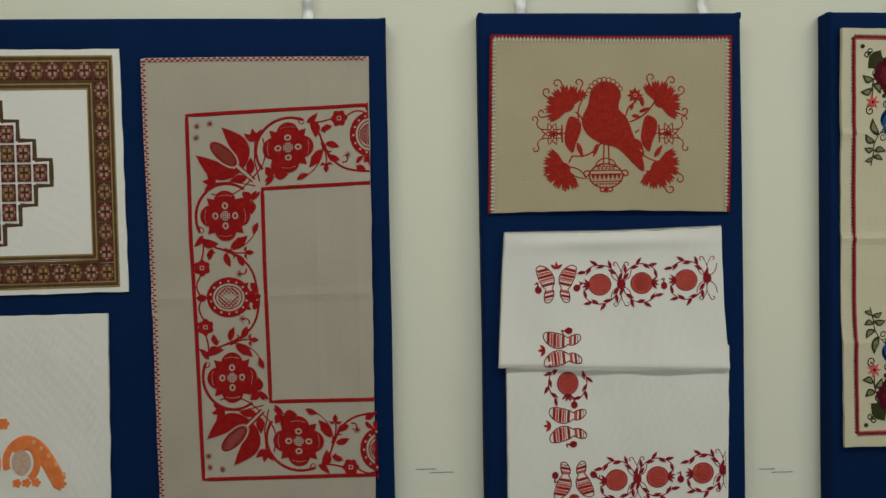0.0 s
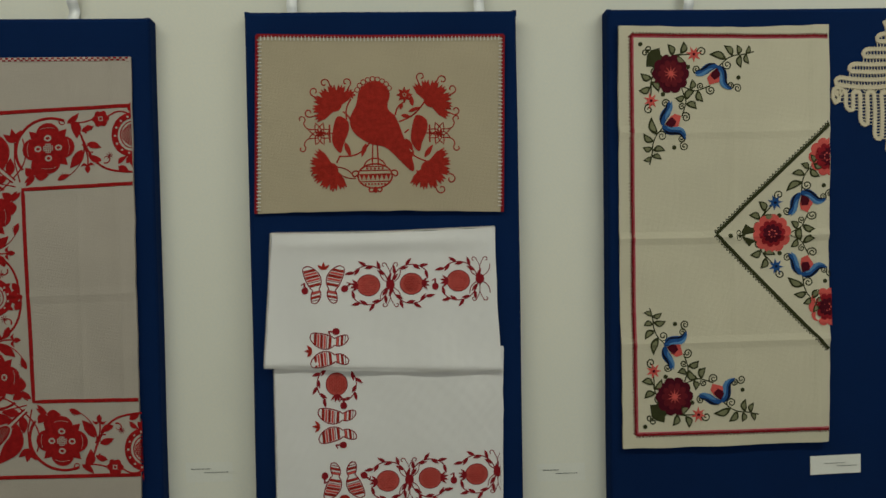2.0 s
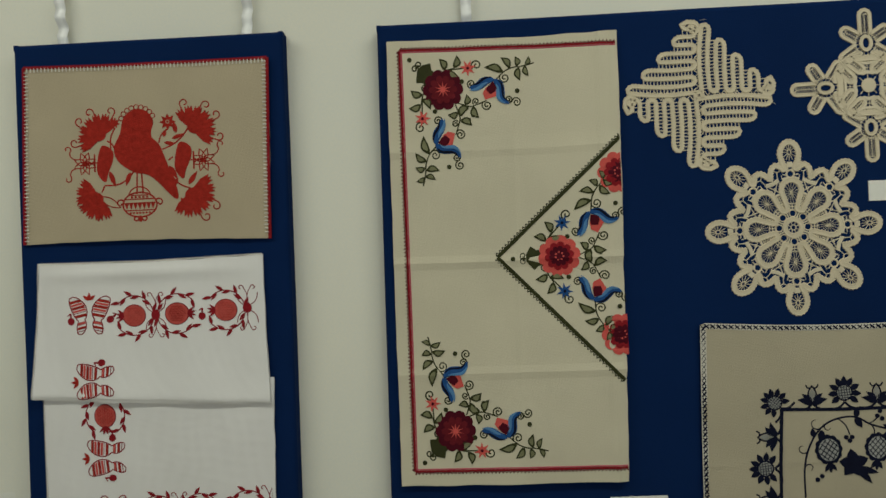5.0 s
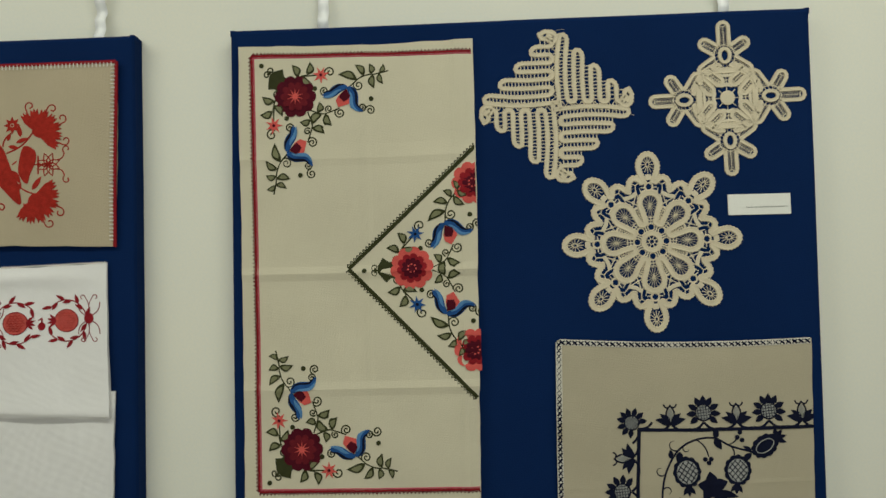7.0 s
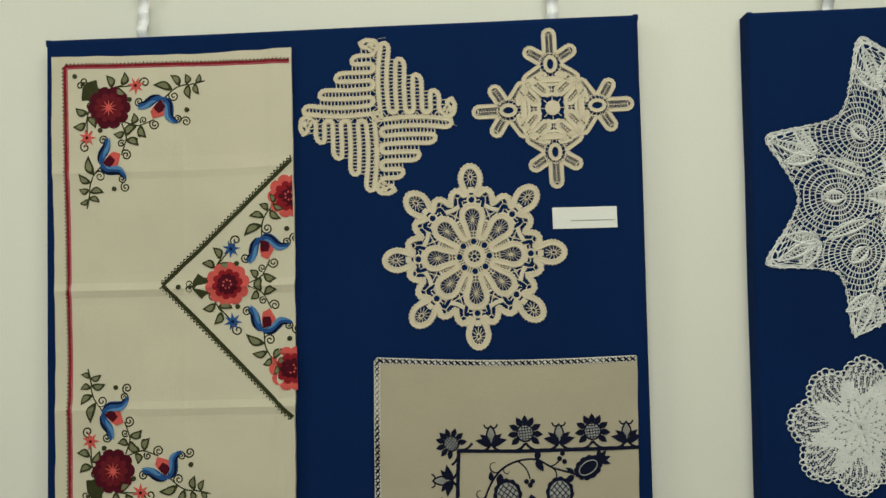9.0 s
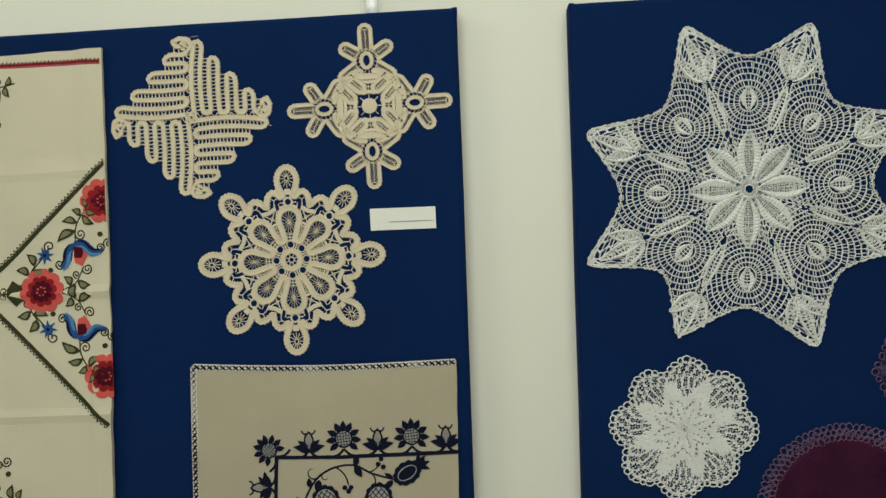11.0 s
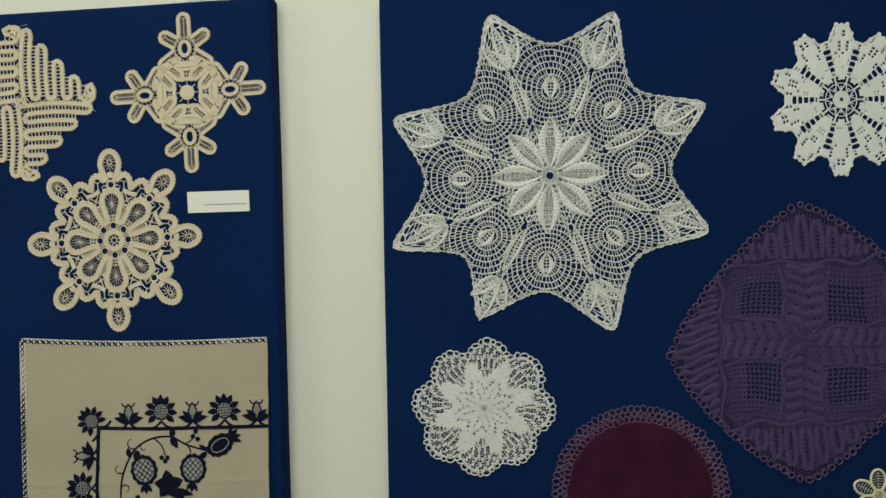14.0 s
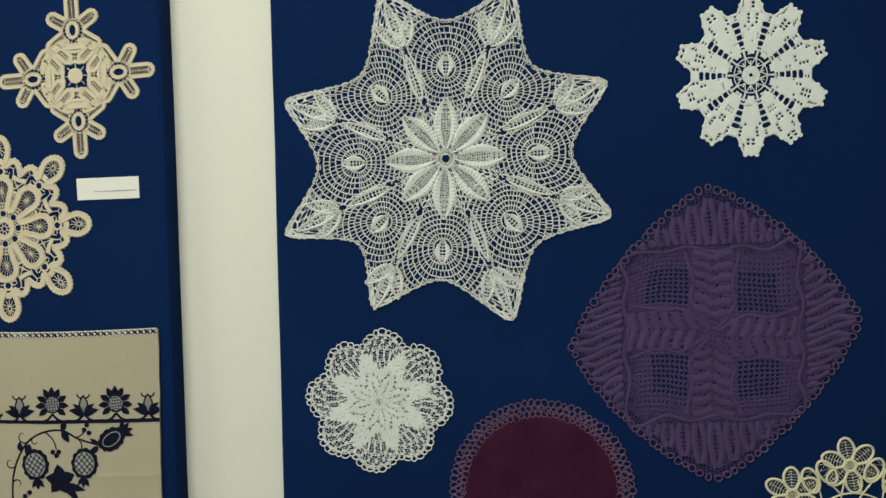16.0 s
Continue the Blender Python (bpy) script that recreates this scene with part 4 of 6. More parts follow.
sides = ((H[0], H[1], 1), (H[3], H[2], -1), (H[3], H[0], 1))
stitch("border_line", dark_red_thread, flower_cloth, **FC, draw=lambda a: [a.line(offset_line(p, q, 0.0), 0.0034, 0.0011, flat=True) for p, q, s in sides], label="crimson border line")
stitch("border_line", pink_thread, flower_cloth, **FC, draw=lambda a: [a.line(offset_line(p, q, -0.0032 * s), 0.0026, 0.0010) for p, q, s in sides], label="pink border line")
stitch("zigzag_edge", maroon_thread, flower_cloth, **FC, draw=lambda a: [a.line(zigzag(*[offset_line(p, q, 0.0030 * s, 1)[k] for k in (0, 1)], 0.0046, 0.0032), 0.0030, 0.0013) for p, q, s in sides] + [a.line(offset_line(p, q, 0.0014 * s), 0.0026, 0.0012) for p, q, s in sides], label="dark zigzag stitches")
APEX, UP, DOWN_ = (1.0412, 1.5800), (1.2645, 1.7830), (1.2535, 1.3570)
stitch("diamond_line", green_thread, flower_cloth, **FC, draw=lambda a: [a.line(offset_line(APEX, UP, 0.0), 0.0066, 0.0012, flat=True), a.line(offset_line(APEX, DOWN_, 0.0), 0.0066, 0.0012, flat=True)], label="olive green diamond border line")
stitch("diamond_zigzag", green_thread, flower_cloth, **FC, draw=lambda a: [a.line(zigzag(*[offset_line(APEX, UP, 0.0046, 1)[k] for k in (0, 1)], 0.0048, 0.0036), 0.0030, 0.0011), a.line(zigzag(*[offset_line(APEX, DOWN_, -0.0046, 1)[k] for k in (0, 1)], 0.0048, 0.0036), 0.0030, 0.0011)], label="olive zigzag stitches")


def sprig(to, stem, leaves, parent):
    """A stem with half-moon leaves given by foot, tip, width and the side that bulges: dark edges, paler filling."""
    def blade(a, l, inset):
        x0, z0, x1, z1, w = l
        d, ang = math.hypot(x1 - x0, z1 - z0) * 1.22, math.degrees(math.atan2(z1 - z0, x1 - x0))
        w *= 0.86
        m = at(x0, z0, ang)
        a.poly([m(d * (0.5 + (u / d - 0.5) * inset), abs(w) * 0.30 * (1 if w > 0 else -1) * (1 - inset) + v * inset) for u, v in petal(d, abs(w), 9, 0.82, w * 0.30)], 0.0010 if inset == 1 else 0.0006, to)
    dark = stitch("sprig", green_thread, parent, **FC, draw=lambda a: [a.line(smooth_path([stem[0]] + [l[:2] for l in leaves] + [stem[-1]], 4, False), 0.0024, 0.0010, to)] + [blade(a, l, 1) for l in leaves], label="olive green leafy sprig")
    stitch("leaf_fill", pale_green_thread, dark, 0.0050, lie5, lambda a: [blade(a, l, 0.60) for l in leaves], edge=1.2625)


def blossom(to, x, z, coral):
    mats = (coral_thread, wine_thread) if coral else (wine_thread, maroon_thread)
    outer = stitch("flower", mats[0], flower_cloth, **FC, draw=lambda a: a.poly([(x + u, z + v) for u, v in rosette(0.0365, 10, 0.13, 6)], 0.0012, to), label="coral pink embroidered flower" if coral else "dark wine red embroidered flower")
    if coral:
        stitch("flower_ring", dark_red_thread, outer, 0.0053, lie5, lambda a: a.poly([(x + u, z + v) for u, v in rosette(0.0255, 10, 0.18, 6)], 0.0004, to), edge=1.2625)
        stitch("flower_centre", wine_thread, outer, 0.0058, lie5, lambda a: a.poly([(x + u, z + v) for u, v in rosette(0.018, 10, 0.2, 6)], 0.0004, to), edge=1.2625)
        stitch("stamens", coral_thread, outer, 0.0063, lie5, lambda a: [a.poly(ellipse(0.0017, 0.0017, 7, x + 0.0068 * math.cos(k * 0.9), z + 0.0068 * math.sin(k * 0.9)), 0.0005, to) for k in range(7)], edge=1.2625)
    else:
        stitch("flower_ring", maroon_thread, outer, 0.0053, lie5, lambda a: a.poly([(x + u, z + v) for u, v in rosette(0.0255, 10, 0.25, 6)], 0.0004, to))
        stitch("flower_centre", coral_thread, outer, 0.0058, lie5, lambda a: a.poly([(x + u, z + v) for u, v in spike_star(0.0145, 0.0040, 10)], 0.0004, to))


def bell(to, parent):
    """A blue tulip that hangs from its stem, its petals shaded from navy to pale blue."""
    ax, az = 0.167, 0.0585
    left = smooth_path([(ax, az), (0.1520, 0.0600), (0.1370, 0.0690), (0.1225, 0.0705)], 7, False)
    right = smooth_path([(ax, az), (0.1765, 0.0690), (0.1790, 0.0910), (0.1930, 0.1020)], 7, False)
    petals = stitch("tulip", blue_thread, parent, **FC, draw=lambda a: [a.line(p, 0.0165, 0.0013, to, flat=True, taper=2) for p in (left, right)], label="blue embroidered tulip")
    stitch("petal_edge", pale_blue_thread, petals, 0.0054, lie5, lambda a: [a.line([(u - 0.0008, v + 0.0046) for u, v in left[5:21]], 0.0064, 0.0006, to, taper=2), a.line([(u - 0.0044, v + 0.0014) for u, v in right[5:21]], 0.0064, 0.0006, to, taper=2)], edge=1.2625)
    stitch("petal_shade", navy_thread, petals, 0.0054, lie5, lambda a: [a.line([(u - 0.001, v - 0.0046) for u, v in left[2:20]], 0.0044, 0.0006, to, taper=2), a.line([(u + 0.0044, v - 0.0008) for u, v in right[2:20]], 0.0044, 0.0006, to, taper=2)], edge=1.2625)
    stitch("tulip_heart", coral_thread, petals, 0.0043, lie5, lambda a: a.poly([(0.1640, 0.0640), (0.1520, 0.0720), (0.1460, 0.0810), (0.1500, 0.0930), (0.1600, 0.0905), (0.1690, 0.0880), (0.1725, 0.0780)], 0.0010, to), edge=1.2625)
    stitch("tulip_core", wine_thread, petals, 0.0053, lie5, lambda a: a.poly([(0.1650, 0.0620), (0.1560, 0.0690), (0.1520, 0.0760), (0.1600, 0.0840), (0.1680, 0.0800), (0.1720, 0.0740)], 0.0006, to), edge=1.2625)


def corner(to, coral):
    blossom(to, 0.075, 0.072, coral)
    star_mat = blue_thread if coral else coral_thread
    swap = lambda u, v: to(v, u)
    stitch("leaf", green_thread, flower_cloth, **FC, draw=lambda a: a.poly([(0.040 + u, 0.040 + v) for u, v in ((-0.012, 0.012), (-0.010, -0.004), (-0.002, -0.012), (0.014, -0.016), (0.016, -0.004), (0.022, 0.002), (0.004, 0.022), (-0.002, 0.018), (-0.012, 0.018))], 0.0010, to), label="olive three-lobed leaf")
    for q, u, v in [(q, u, v) for q in (to, swap) for u, v in ((0.1095, 0.059), (0.208, 0.080), (0.119, 0.1273))] + [(to, 0.017, 0.017)]:
        stitch("dot", green_thread, flower_cloth, **FC, draw=lambda a: a.poly(ellipse(0.0042, 0.0042, 10, u, v), 0.0010, q))
    for q in (to, swap):
        star = stitch("star_flower", star_mat, flower_cloth, **FC, draw=lambda a: a.poly([(0.121 + u, 0.036 + v) for u, v in spike_star(0.0150, 0.0062, 7)], 0.0011, q), label="small star-shaped flower")
        stitch("star_centre", wine_thread if coral is False else navy_thread, star, 0.0052, lie5, lambda a: a.poly(ellipse(0.0028, 0.0028, 8, 0.121, 0.036), 0.0005, q))
        bell(q, flower_cloth)
        sprig(q, arc(0.1687, 0.0600, 0.2396, 0.0320, 0.0084), ((0.1847, 0.0460, 0.1570, 0.0382, 0.0168), (0.1969, 0.0400, 0.1836, 0.0238, 0.0144), (0.2089, 0.0375, 0.2068, 0.0224, 0.0132), (0.2122, 0.0380, 0.2137, 0.0582, 0.0144), (0.2230, 0.0360, 0.2286, 0.0517, 0.0120), (0.2240, 0.0360, 0.2296, 0.0226, 0.0108)), flower_cloth)
        sprig(q, arc(0.0720, 0.0440, 0.1157, 0.0356, -0.0072), ((0.0800, 0.0385, 0.0719, 0.0206, 0.0156), (0.0963, 0.0350, 0.1009, 0.0160, 0.0156), (0.0859, 0.0370, 0.1023, 0.0488, 0.0144)), flower_cloth)
        sprig(q, arc(0.0990, 0.0960, 0.1523, 0.0949, 0.0072), ((0.1140, 0.1012, 0.1162, 0.0853, 0.0144), (0.1206, 0.1030, 0.1059, 0.1159, 0.0156), (0.1274, 0.1030, 0.1359, 0.1209, 0.0156)), flower_cloth)
        for c in ((0.040, 0.030, 0.0078, -150, 1.4), (0.0740, 0.0420, 0.0070, 170, -1.5), (0.1290, 0.0380, 0.0100, -40, 1.4), (0.1790, 0.0500, 0.0095, 40, -1.5), (0.1235, 0.0710, 0.0078, -70, 1.5), (0.1930, 0.1010, 0.0068, -100, -1.5), (0.1970, 0.0990, 0.0090, 5, 1.6), (0.1466, 0.0955, 0.0095, 50, -1.6), (0.1290, 0.1000, 0.0065, -50, 1.4)):
            stitch("tendril", green_thread, flower_cloth, **FC, draw=lambda a: a.line(curl(*c, 18, 0.15), 0.0026, 0.0010, q))


corner(lambda u, v: (0.8845 + u * 0.98, 1.9515 - v), False)
corner(lambda u, v: (0.8800 + u * 0.98, 1.2055 + v), False)
C45 = math.sqrt(0.5)
corner(lambda u, v: (APEX[0] + (u + v) * C45 * 1.02 + 0.002, APEX[1] - 0.004 + (u - v) * C45), True)
blossom(lambda u, v: (u, v), 1.2575, 1.7205, True)
blossom(lambda u, v: (u, v), 1.2530, 1.4365, True)


# ---- grey linen with navy flowers ----
pale_edge = material("pale_edge", (0.60, 0.57, 0.50), 0.9, 0.1, 1400, 0.5, patch=40)
NV = dict(base=0.004, bend=lie6, edge=1.8140)
NE = [(1.3935, 1.4445), (1.3905, 1.33), (1.388, 1.21), (1.3855, 1.0)]
TOPE = [(1.394 + 0.4215 * k / 10, 1.4443 - 0.0100 * k / 10 - 0.006 * math.sin(math.pi * k / 10)) for k in range(11)]
stitch("stitched_edge", pale_edge, navy_cloth, 0.004, lie6, lambda a: [a.line(NE, 0.0105, 0.0006, flat=True), a.line(TOPE, 0.0105, 0.0006, flat=True)], label="white drawn-thread edge")


def cross_row(a, p, q):
    d = math.hypot(q[0] - p[0], q[1] - p[1])
    n = max(1, round(d / 0.0098))
    ux, uz = (q[0] - p[0]) / d, (q[1] - p[1]) / d
    for i in range(n):
        s = d * (i + 0.5) / n
        for v in (1, -1):
            a.line([(p[0] + ux * (s - 0.0042) - uz * 0.0034 * v, p[1] + uz * (s - 0.0042) + ux * 0.0034 * v), (p[0] + ux * (s + 0.0042) + uz * 0.0034 * v, p[1] + uz * (s + 0.0042) - ux * 0.0034 * v)], 0.0032 if v > 0 else 0.0020, 0.0008)


stitch("cross_stitches", navy_thread, navy_cloth, 0.0046, lie6, lambda a: [cross_row(a, p, q) for p, q in list(zip(NE, NE[1:])) + list(zip(TOPE, TOPE[1:]))], label="navy cross stitches")
LINE = [(1.5224, 1.2938), (1.6200, 1.2905), (1.72, 1.2905), (1.8150, 1.2912)]
stitch("border_line", navy_thread, navy_cloth, **NV, draw=lambda a: [a.line(LINE, 0.0060, 0.0012, flat=True), a.line([(1.5224, 1.2950), (1.5195, 1.25), (1.516, 1.2), (1.512, 1.0)], 0.0060, 0.0012, flat=True)], label="navy border line")


def thistle(to, kind):
    """A navy bud with leaves that stands on the border line."""
    if kind:
        fl = stitch("navy_flower", navy_thread, navy_cloth, **NV, draw=lambda a: [a.line(ellipse(0.0135, 0.0135, 20, 0, 0.028), 0.0030, 0.0012, to, True)] + [leaf(a, to, 0.012 * math.cos(radians(q)), 0.028 + 0.012 * math.sin(radians(q)), q, 0.017, 0.010) for q in (-38, -5, 28, 62, 90, 118, 152, 185, 218)] + [a.line(arc(0.004 * s, 0.046, 0.013 * s, 0.050, 0.003 * -s), 0.0026, 0.001, to) for s in (1, -1)], label="navy round flower with leaves")
        stitch("flower_mesh", grey_thread, fl, 0.0040, lie6, lambda a: [a.poly(ellipse(0.0120, 0.0120, 16, 0, 0.028), 0.0006, to)])
        stitch("flower_grid", navy_thread, fl, 0.0046, lie6, lambda a: mesh_fill(a, lambda u, v: to(u, 0.028 + v), 0.0115, 0.0046, 0.0012, turn=5))
    else:
        fl = stitch("navy_bud", navy_thread, navy_cloth, **NV, draw=lambda a: [a.line([(u, v + 0.012) for u, v in [(p[1], p[0]) for p in petal(0.030, 0.014, 9)]], 0.0028, 0.0012, to, True)] + [leaf(a, to, 0.002 * s, 0.008, 90 - s * q, ln, 0.011, 0.003 * s) for s in (1, -1) for q, ln in ((38, 0.026), (66, 0.026))] + [a.line(arc(0.0, 0.040, 0.011 * s, 0.044, 0.004 * -s), 0.0026, 0.001, to) for s in (1, -1)], label="navy bud with leaves")
        stitch("bud_mesh", grey_thread, fl, 0.0043, lie6, lambda a: mesh_fill(a, lambda u, v: to(v, 0.026 + u), 0.011, 0.0038, 0.0012, 0.005))
    stitch("base_arc", navy_thread, fl, 0.0040, lie6, lambda a: [a.line(arc(0.0, 0.012, 0.027 * s, 0.001, -0.005 * s), 0.0042, 0.001, to) for s in (1, -1)], edge=1.8140)


for k, (x, kind) in enumerate(((1.5754, 0), (1.6312, 1), (1.6859, 0), (1.7402, 1), (1.7952, 0))):
    z = 1.2912
    thistle(lambda u, v: (x + u, z + v), kind)
for k, (z, kind) in enumerate(((1.2470, 0), (1.192, 1), (1.137, 0), (1.082, 1), (1.03, 0))):
    x = 1.5200 - 0.0022 * k
    thistle(lambda u, v: (x - v, z + u), kind)
m45 = at(1.5224, 1.2938, 45)
thistle(lambda u, v: m45(u * 0.9, v * 0.9 - 0.008), 1)


def pomegranate(x, z, rx, turn):
    m = at(x, z, turn)
    body = stitch("navy_pomegranate", navy_thread, navy_cloth, **NV, draw=lambda a: [a.poly([m(u * 1.0, v * 1.12) for u, v in rosette(rx * 1.22, 12, 0.14, 5)], 0.0010)] + [leaf(a, None, *m(0, -rx * 1.2), turn + q, rx * 0.9, rx * 0.4) for q in (-125, -90, -55)], label="navy embroidered pomegranate")
    stitch("fruit_fill", grey_thread, body, 0.0050, lie6, lambda a: a.poly([m(u, v) for u, v in ellipse(rx * 0.88, rx * 1.0, 20)], 0.0005))
    stitch("fruit_grid", navy_thread, body, 0.0055, lie6, lambda a: mesh_fill(a, m, rx * 0.84, rx * 0.34, 0.0016, rx * 0.95, turn=50))


pomegranate(1.5990, 1.2215, 0.0195, 4)
pomegranate(1.6835, 1.2225, 0.0190, -6)


def inner_vine(a):
    a.line(smooth_path([(1.5560, 1.14), (1.5570, 1.19), (1.5660, 1.2260), (1.5860, 1.2580), (1.6140, 1.2740), (1.6473, 1.2763), (1.6750, 1.2620), (1.7150, 1.2500)], 7, False), 0.0034, 0.0012)
    a.line(arc(1.6180, 1.2740, 1.6360, 1.2460, 0.004), 0.0024, 0.001)
    a.line(arc(1.6680, 1.2640, 1.6880, 1.2790, -0.003), 0.0024, 0.001)
    a.line(arc(1.6750, 1.2610, 1.6790, 1.2460, 0.002), 0.0024, 0.001)
    for x, z in ((1.6300, 1.2420), (1.6400, 1.2420), (1.6360, 1.2360), (1.6850, 1.2770), (1.6900, 1.2850), (1.6930, 1.2720), (1.5780, 1.1700), (1.5860, 1.1760)):
        a.poly(ellipse(0.0040, 0.0040, 9, x, z), 0.0011)
    for c in ((1.5860, 1.2580, 0.012, 120, -0.6), (1.6000, 1.2680, 0.008, -90, 0.7), (1.5640, 1.2200, 0.010, 150, -0.7), (1.5570, 1.1900, 0.009, 0, -0.7)):
        a.line(curl(*c, 12, 0.4), 0.0028, 0.001, taper=1)
    for l in ((1.6473, 1.2770, 60, 0.014, 0.009), (1.6473, 1.2763, -60, 0.022, 0.012), (1.6500, 1.2750, 100, 0.016, 0.008), (1.7080, 1.2500, -140, 0.022, 0.010), (1.7080, 1.2540, 150, 0.016, 0.007), (1.5890, 1.2560, -100, 0.022, 0.012), (1.5740, 1.2440, 95, 0.016, 0.009)):
        leaf(a, None, *l)


stitch("inner_vine", navy_thread, navy_cloth, **NV, draw=inner_vine, label="navy vine with berries")
mb = at(1.7130, 1.2500, 32)
bud = stitch("pointed_bud", navy_thread, navy_cloth, **NV, draw=lambda a: [a.poly([mb(0.021 + u * 1.35, v) for u, v in rosette(0.0185, 12, 0.16, 5)], 0.001)] + [leaf(a, None, *mb(0.042, 0), 32 + q, 0.020, 0.008) for q in (-50, -15, 20, 55)], label="navy pointed bud")
stitch("bud_rim", grey_thread, bud, 0.005, lie6, lambda a: a.line([mb(u, v) for u, v in ellipse(0.0165, 0.0095, 20, 0.021)], 0.0016, 0.0006, None, True))


def pansy(a):
    for q in (20, 100, 170, 230, 300):
        leaf(a, None, 1.6410, 1.1960, q, 0.026, 0.020)
    for q in (-30, 5):
        leaf(a, None, 1.6480, 1.1880, q - 20, 0.036, 0.012)


stitch("navy_blossom", navy_thread, navy_cloth, **NV, draw=pansy, label="navy five-petalled blossom")


# ---- lace ----
def tape(a, pts, width, closed=False, scallop=True):
    """A woven tape with a bumpy, picoted edge."""
    p = list(pts)
    # even steps along the way
    if closed:
        p.append(p[0])
    dist = [0.0]
    for q, r in zip(p, p[1:]):
        dist.append(dist[-1] + math.hypot(r[0] - q[0], r[1] - q[1]))
    n = max(4, int(dist[-1] / 0.0017))
    out, k = [], 0
    for i in range(n + (0 if closed else 1)):
        d = dist[-1] * i / n
        while k < len(p) - 2 and dist[k + 1] < d:
            k += 1
        t = (d - dist[k]) / max(1e-9, dist[k + 1] - dist[k])
        out.append((p[k][0] + (p[k + 1][0] - p[k][0]) * t, p[k][1] + (p[k + 1][1] - p[k][1]) * t))
    n = len(out)
    rows = []
    a.count += 1
    up = 0.00002 * (a.count % 20)
    for i in range(n):
        q, r = out[i - 1] if (i or closed) else out[0], out[(i + 1) % n] if (i < n - 1 or closed) else out[-1]
        dx, dz = r[0] - q[0], r[1] - q[1]
        d = math.hypot(dx, dz) or 1e-9
        w = width / 2 * (0.92 + 0.15 * math.sin(i * 2.0) if scallop else 1.0)
        nx, nz = -dz / d, dx / d
        x, z = out[i]
        rows.append([a.put(x + nx * w * f, z + nz * w * f, lf + up) for f, lf in ((1, 0), (0.78, 0.0017), (0.35, 0.0012), (-0.35, 0.0012), (-0.78, 0.0017), (-1, 0))])
    for i in range(n if closed else n - 1):
        b, c = rows[i], rows[(i + 1) % n]
        for k in range(5):
            a.f.append((b[k], c[k], c[k + 1], b[k + 1]))


def rungs(a, path_a, path_b, step, width=0.0011):
    """Short threads between two paths of equal count."""
    n = len(path_a)
    length = sum(math.hypot(path_a[i + 1][0] - path_a[i][0], path_a[i + 1][1] - path_a[i][1]) for i in range(n - 1))
    m = max(1, int(length / step))
    for i in range(m + 1):
        f = i / m * (n - 1)
        k = min(int(f), n - 2)
        t = f - k
        p = tuple(path_a[k][c] + (path_a[k + 1][c] - path_a[k][c]) * t for c in (0, 1))
        q = tuple(path_b[k][c] + (path_b[k + 1][c] - path_b[k][c]) * t for c in (0, 1))
        a.line([p, q], width, 0.0007)


def doily(name_label, x, z, category="doily", group="tape lace doilies"):
    return thing("doily", x, 0, z, name_label, category, group)


LB = 0.0006

# the diamond-shaped one: four fields of serpentine tape
dx0, dz0 = 1.4062, 1.8485
d1 = doily("ecru tape lace doily in a diamond shape", dx0, dz0)
RX = 0.129
for quarter in range(4):
    m = at(dx0, dz0, 90 * quarter - 2)
    a, thread = Art(LB), Art(LB)
    pitch, count, low = 0.0138, 9, 0.0135
    path, runs = [], []
    for i in range(count):
        u = 0.0065 + i * pitch
        top = max(0.024, (RX + 0.004) * (1 - (u - (pitch * 0.28 if i % 2 else -pitch * 0.12)) / (RX + 0.008)) - 0.006)
        after = max(0.024, (RX + 0.004) * (1 - (u + pitch * 0.72) / (RX + 0.008)) - 0.006)
        lo = low + (0.004 if i > 7 else 0)
        lo = -0.006 if i == 0 else lo
        seq = [(u, lo + (top - lo) * k / 6) for k in range(7)]
        runs.append(seq)
        path += seq if i % 2 == 0 else seq[::-1]
        if i < count - 1:
            if i % 2 == 0:
                path += [(u + pitch / 2 - pitch / 2 * math.cos(math.pi * k / 6), top + (after - top) * k / 6 + pitch * 0.60 * math.sin(math.pi * k / 6)) for k in range(1, 6)]
            else:
                path += [(u + pitch / 2 - pitch / 2 * math.cos(math.pi * k / 6), lo - pitch * 0.5 * math.sin(math.pi * k / 6)) for k in range(1, 6)]
    path += [(0.1235, 0.030), (0.129, 0.020), (0.128, 0.006), (0.120, -0.001), (0.1125, 0.003), (0.1125, 0.012), (0.1190, 0.0165), (0.1230, 0.0120), (0.1185, 0.0085)]
    sag = lambda u, v: m(u - 0.0065 * math.sin(math.pi * min(1, max(0, v / 0.13))) * max(0, 1 - u / 0.11), v)
    tape(a, [sag(*p) for p in path], 0.0092)
    for r0, r1 in zip(runs, runs[1:]):
        top = min(r0[-1][1], r1[-1][1])
        lo = low - 0.002
        steps = [lo + (top + 0.003 - lo) * k / 8 for k in range(9)]
        rungs(thread, [sag(r0[0][0], v) for v in steps], [sag(r1[0][0], v + 0.001) for v in steps], 0.0058, 0.0019)
    for j in range(10):
        u = 0.010 + 0.0112 * j
        thread.line([m(u, 0.0080), m(u + 0.0056, 0.0), m(u + 0.0112, 0.0080)], 0.0019, 0.0008)
        thread.line([m(u, -0.0075), m(u + 0.0056, 0.0), m(u + 0.0112, -0.0075)], 0.0019, 0.0008)
    field = a.emit("tape_field", ecru_tape, d1)
    thread.emit("thread_filling", ecru_thread, field)
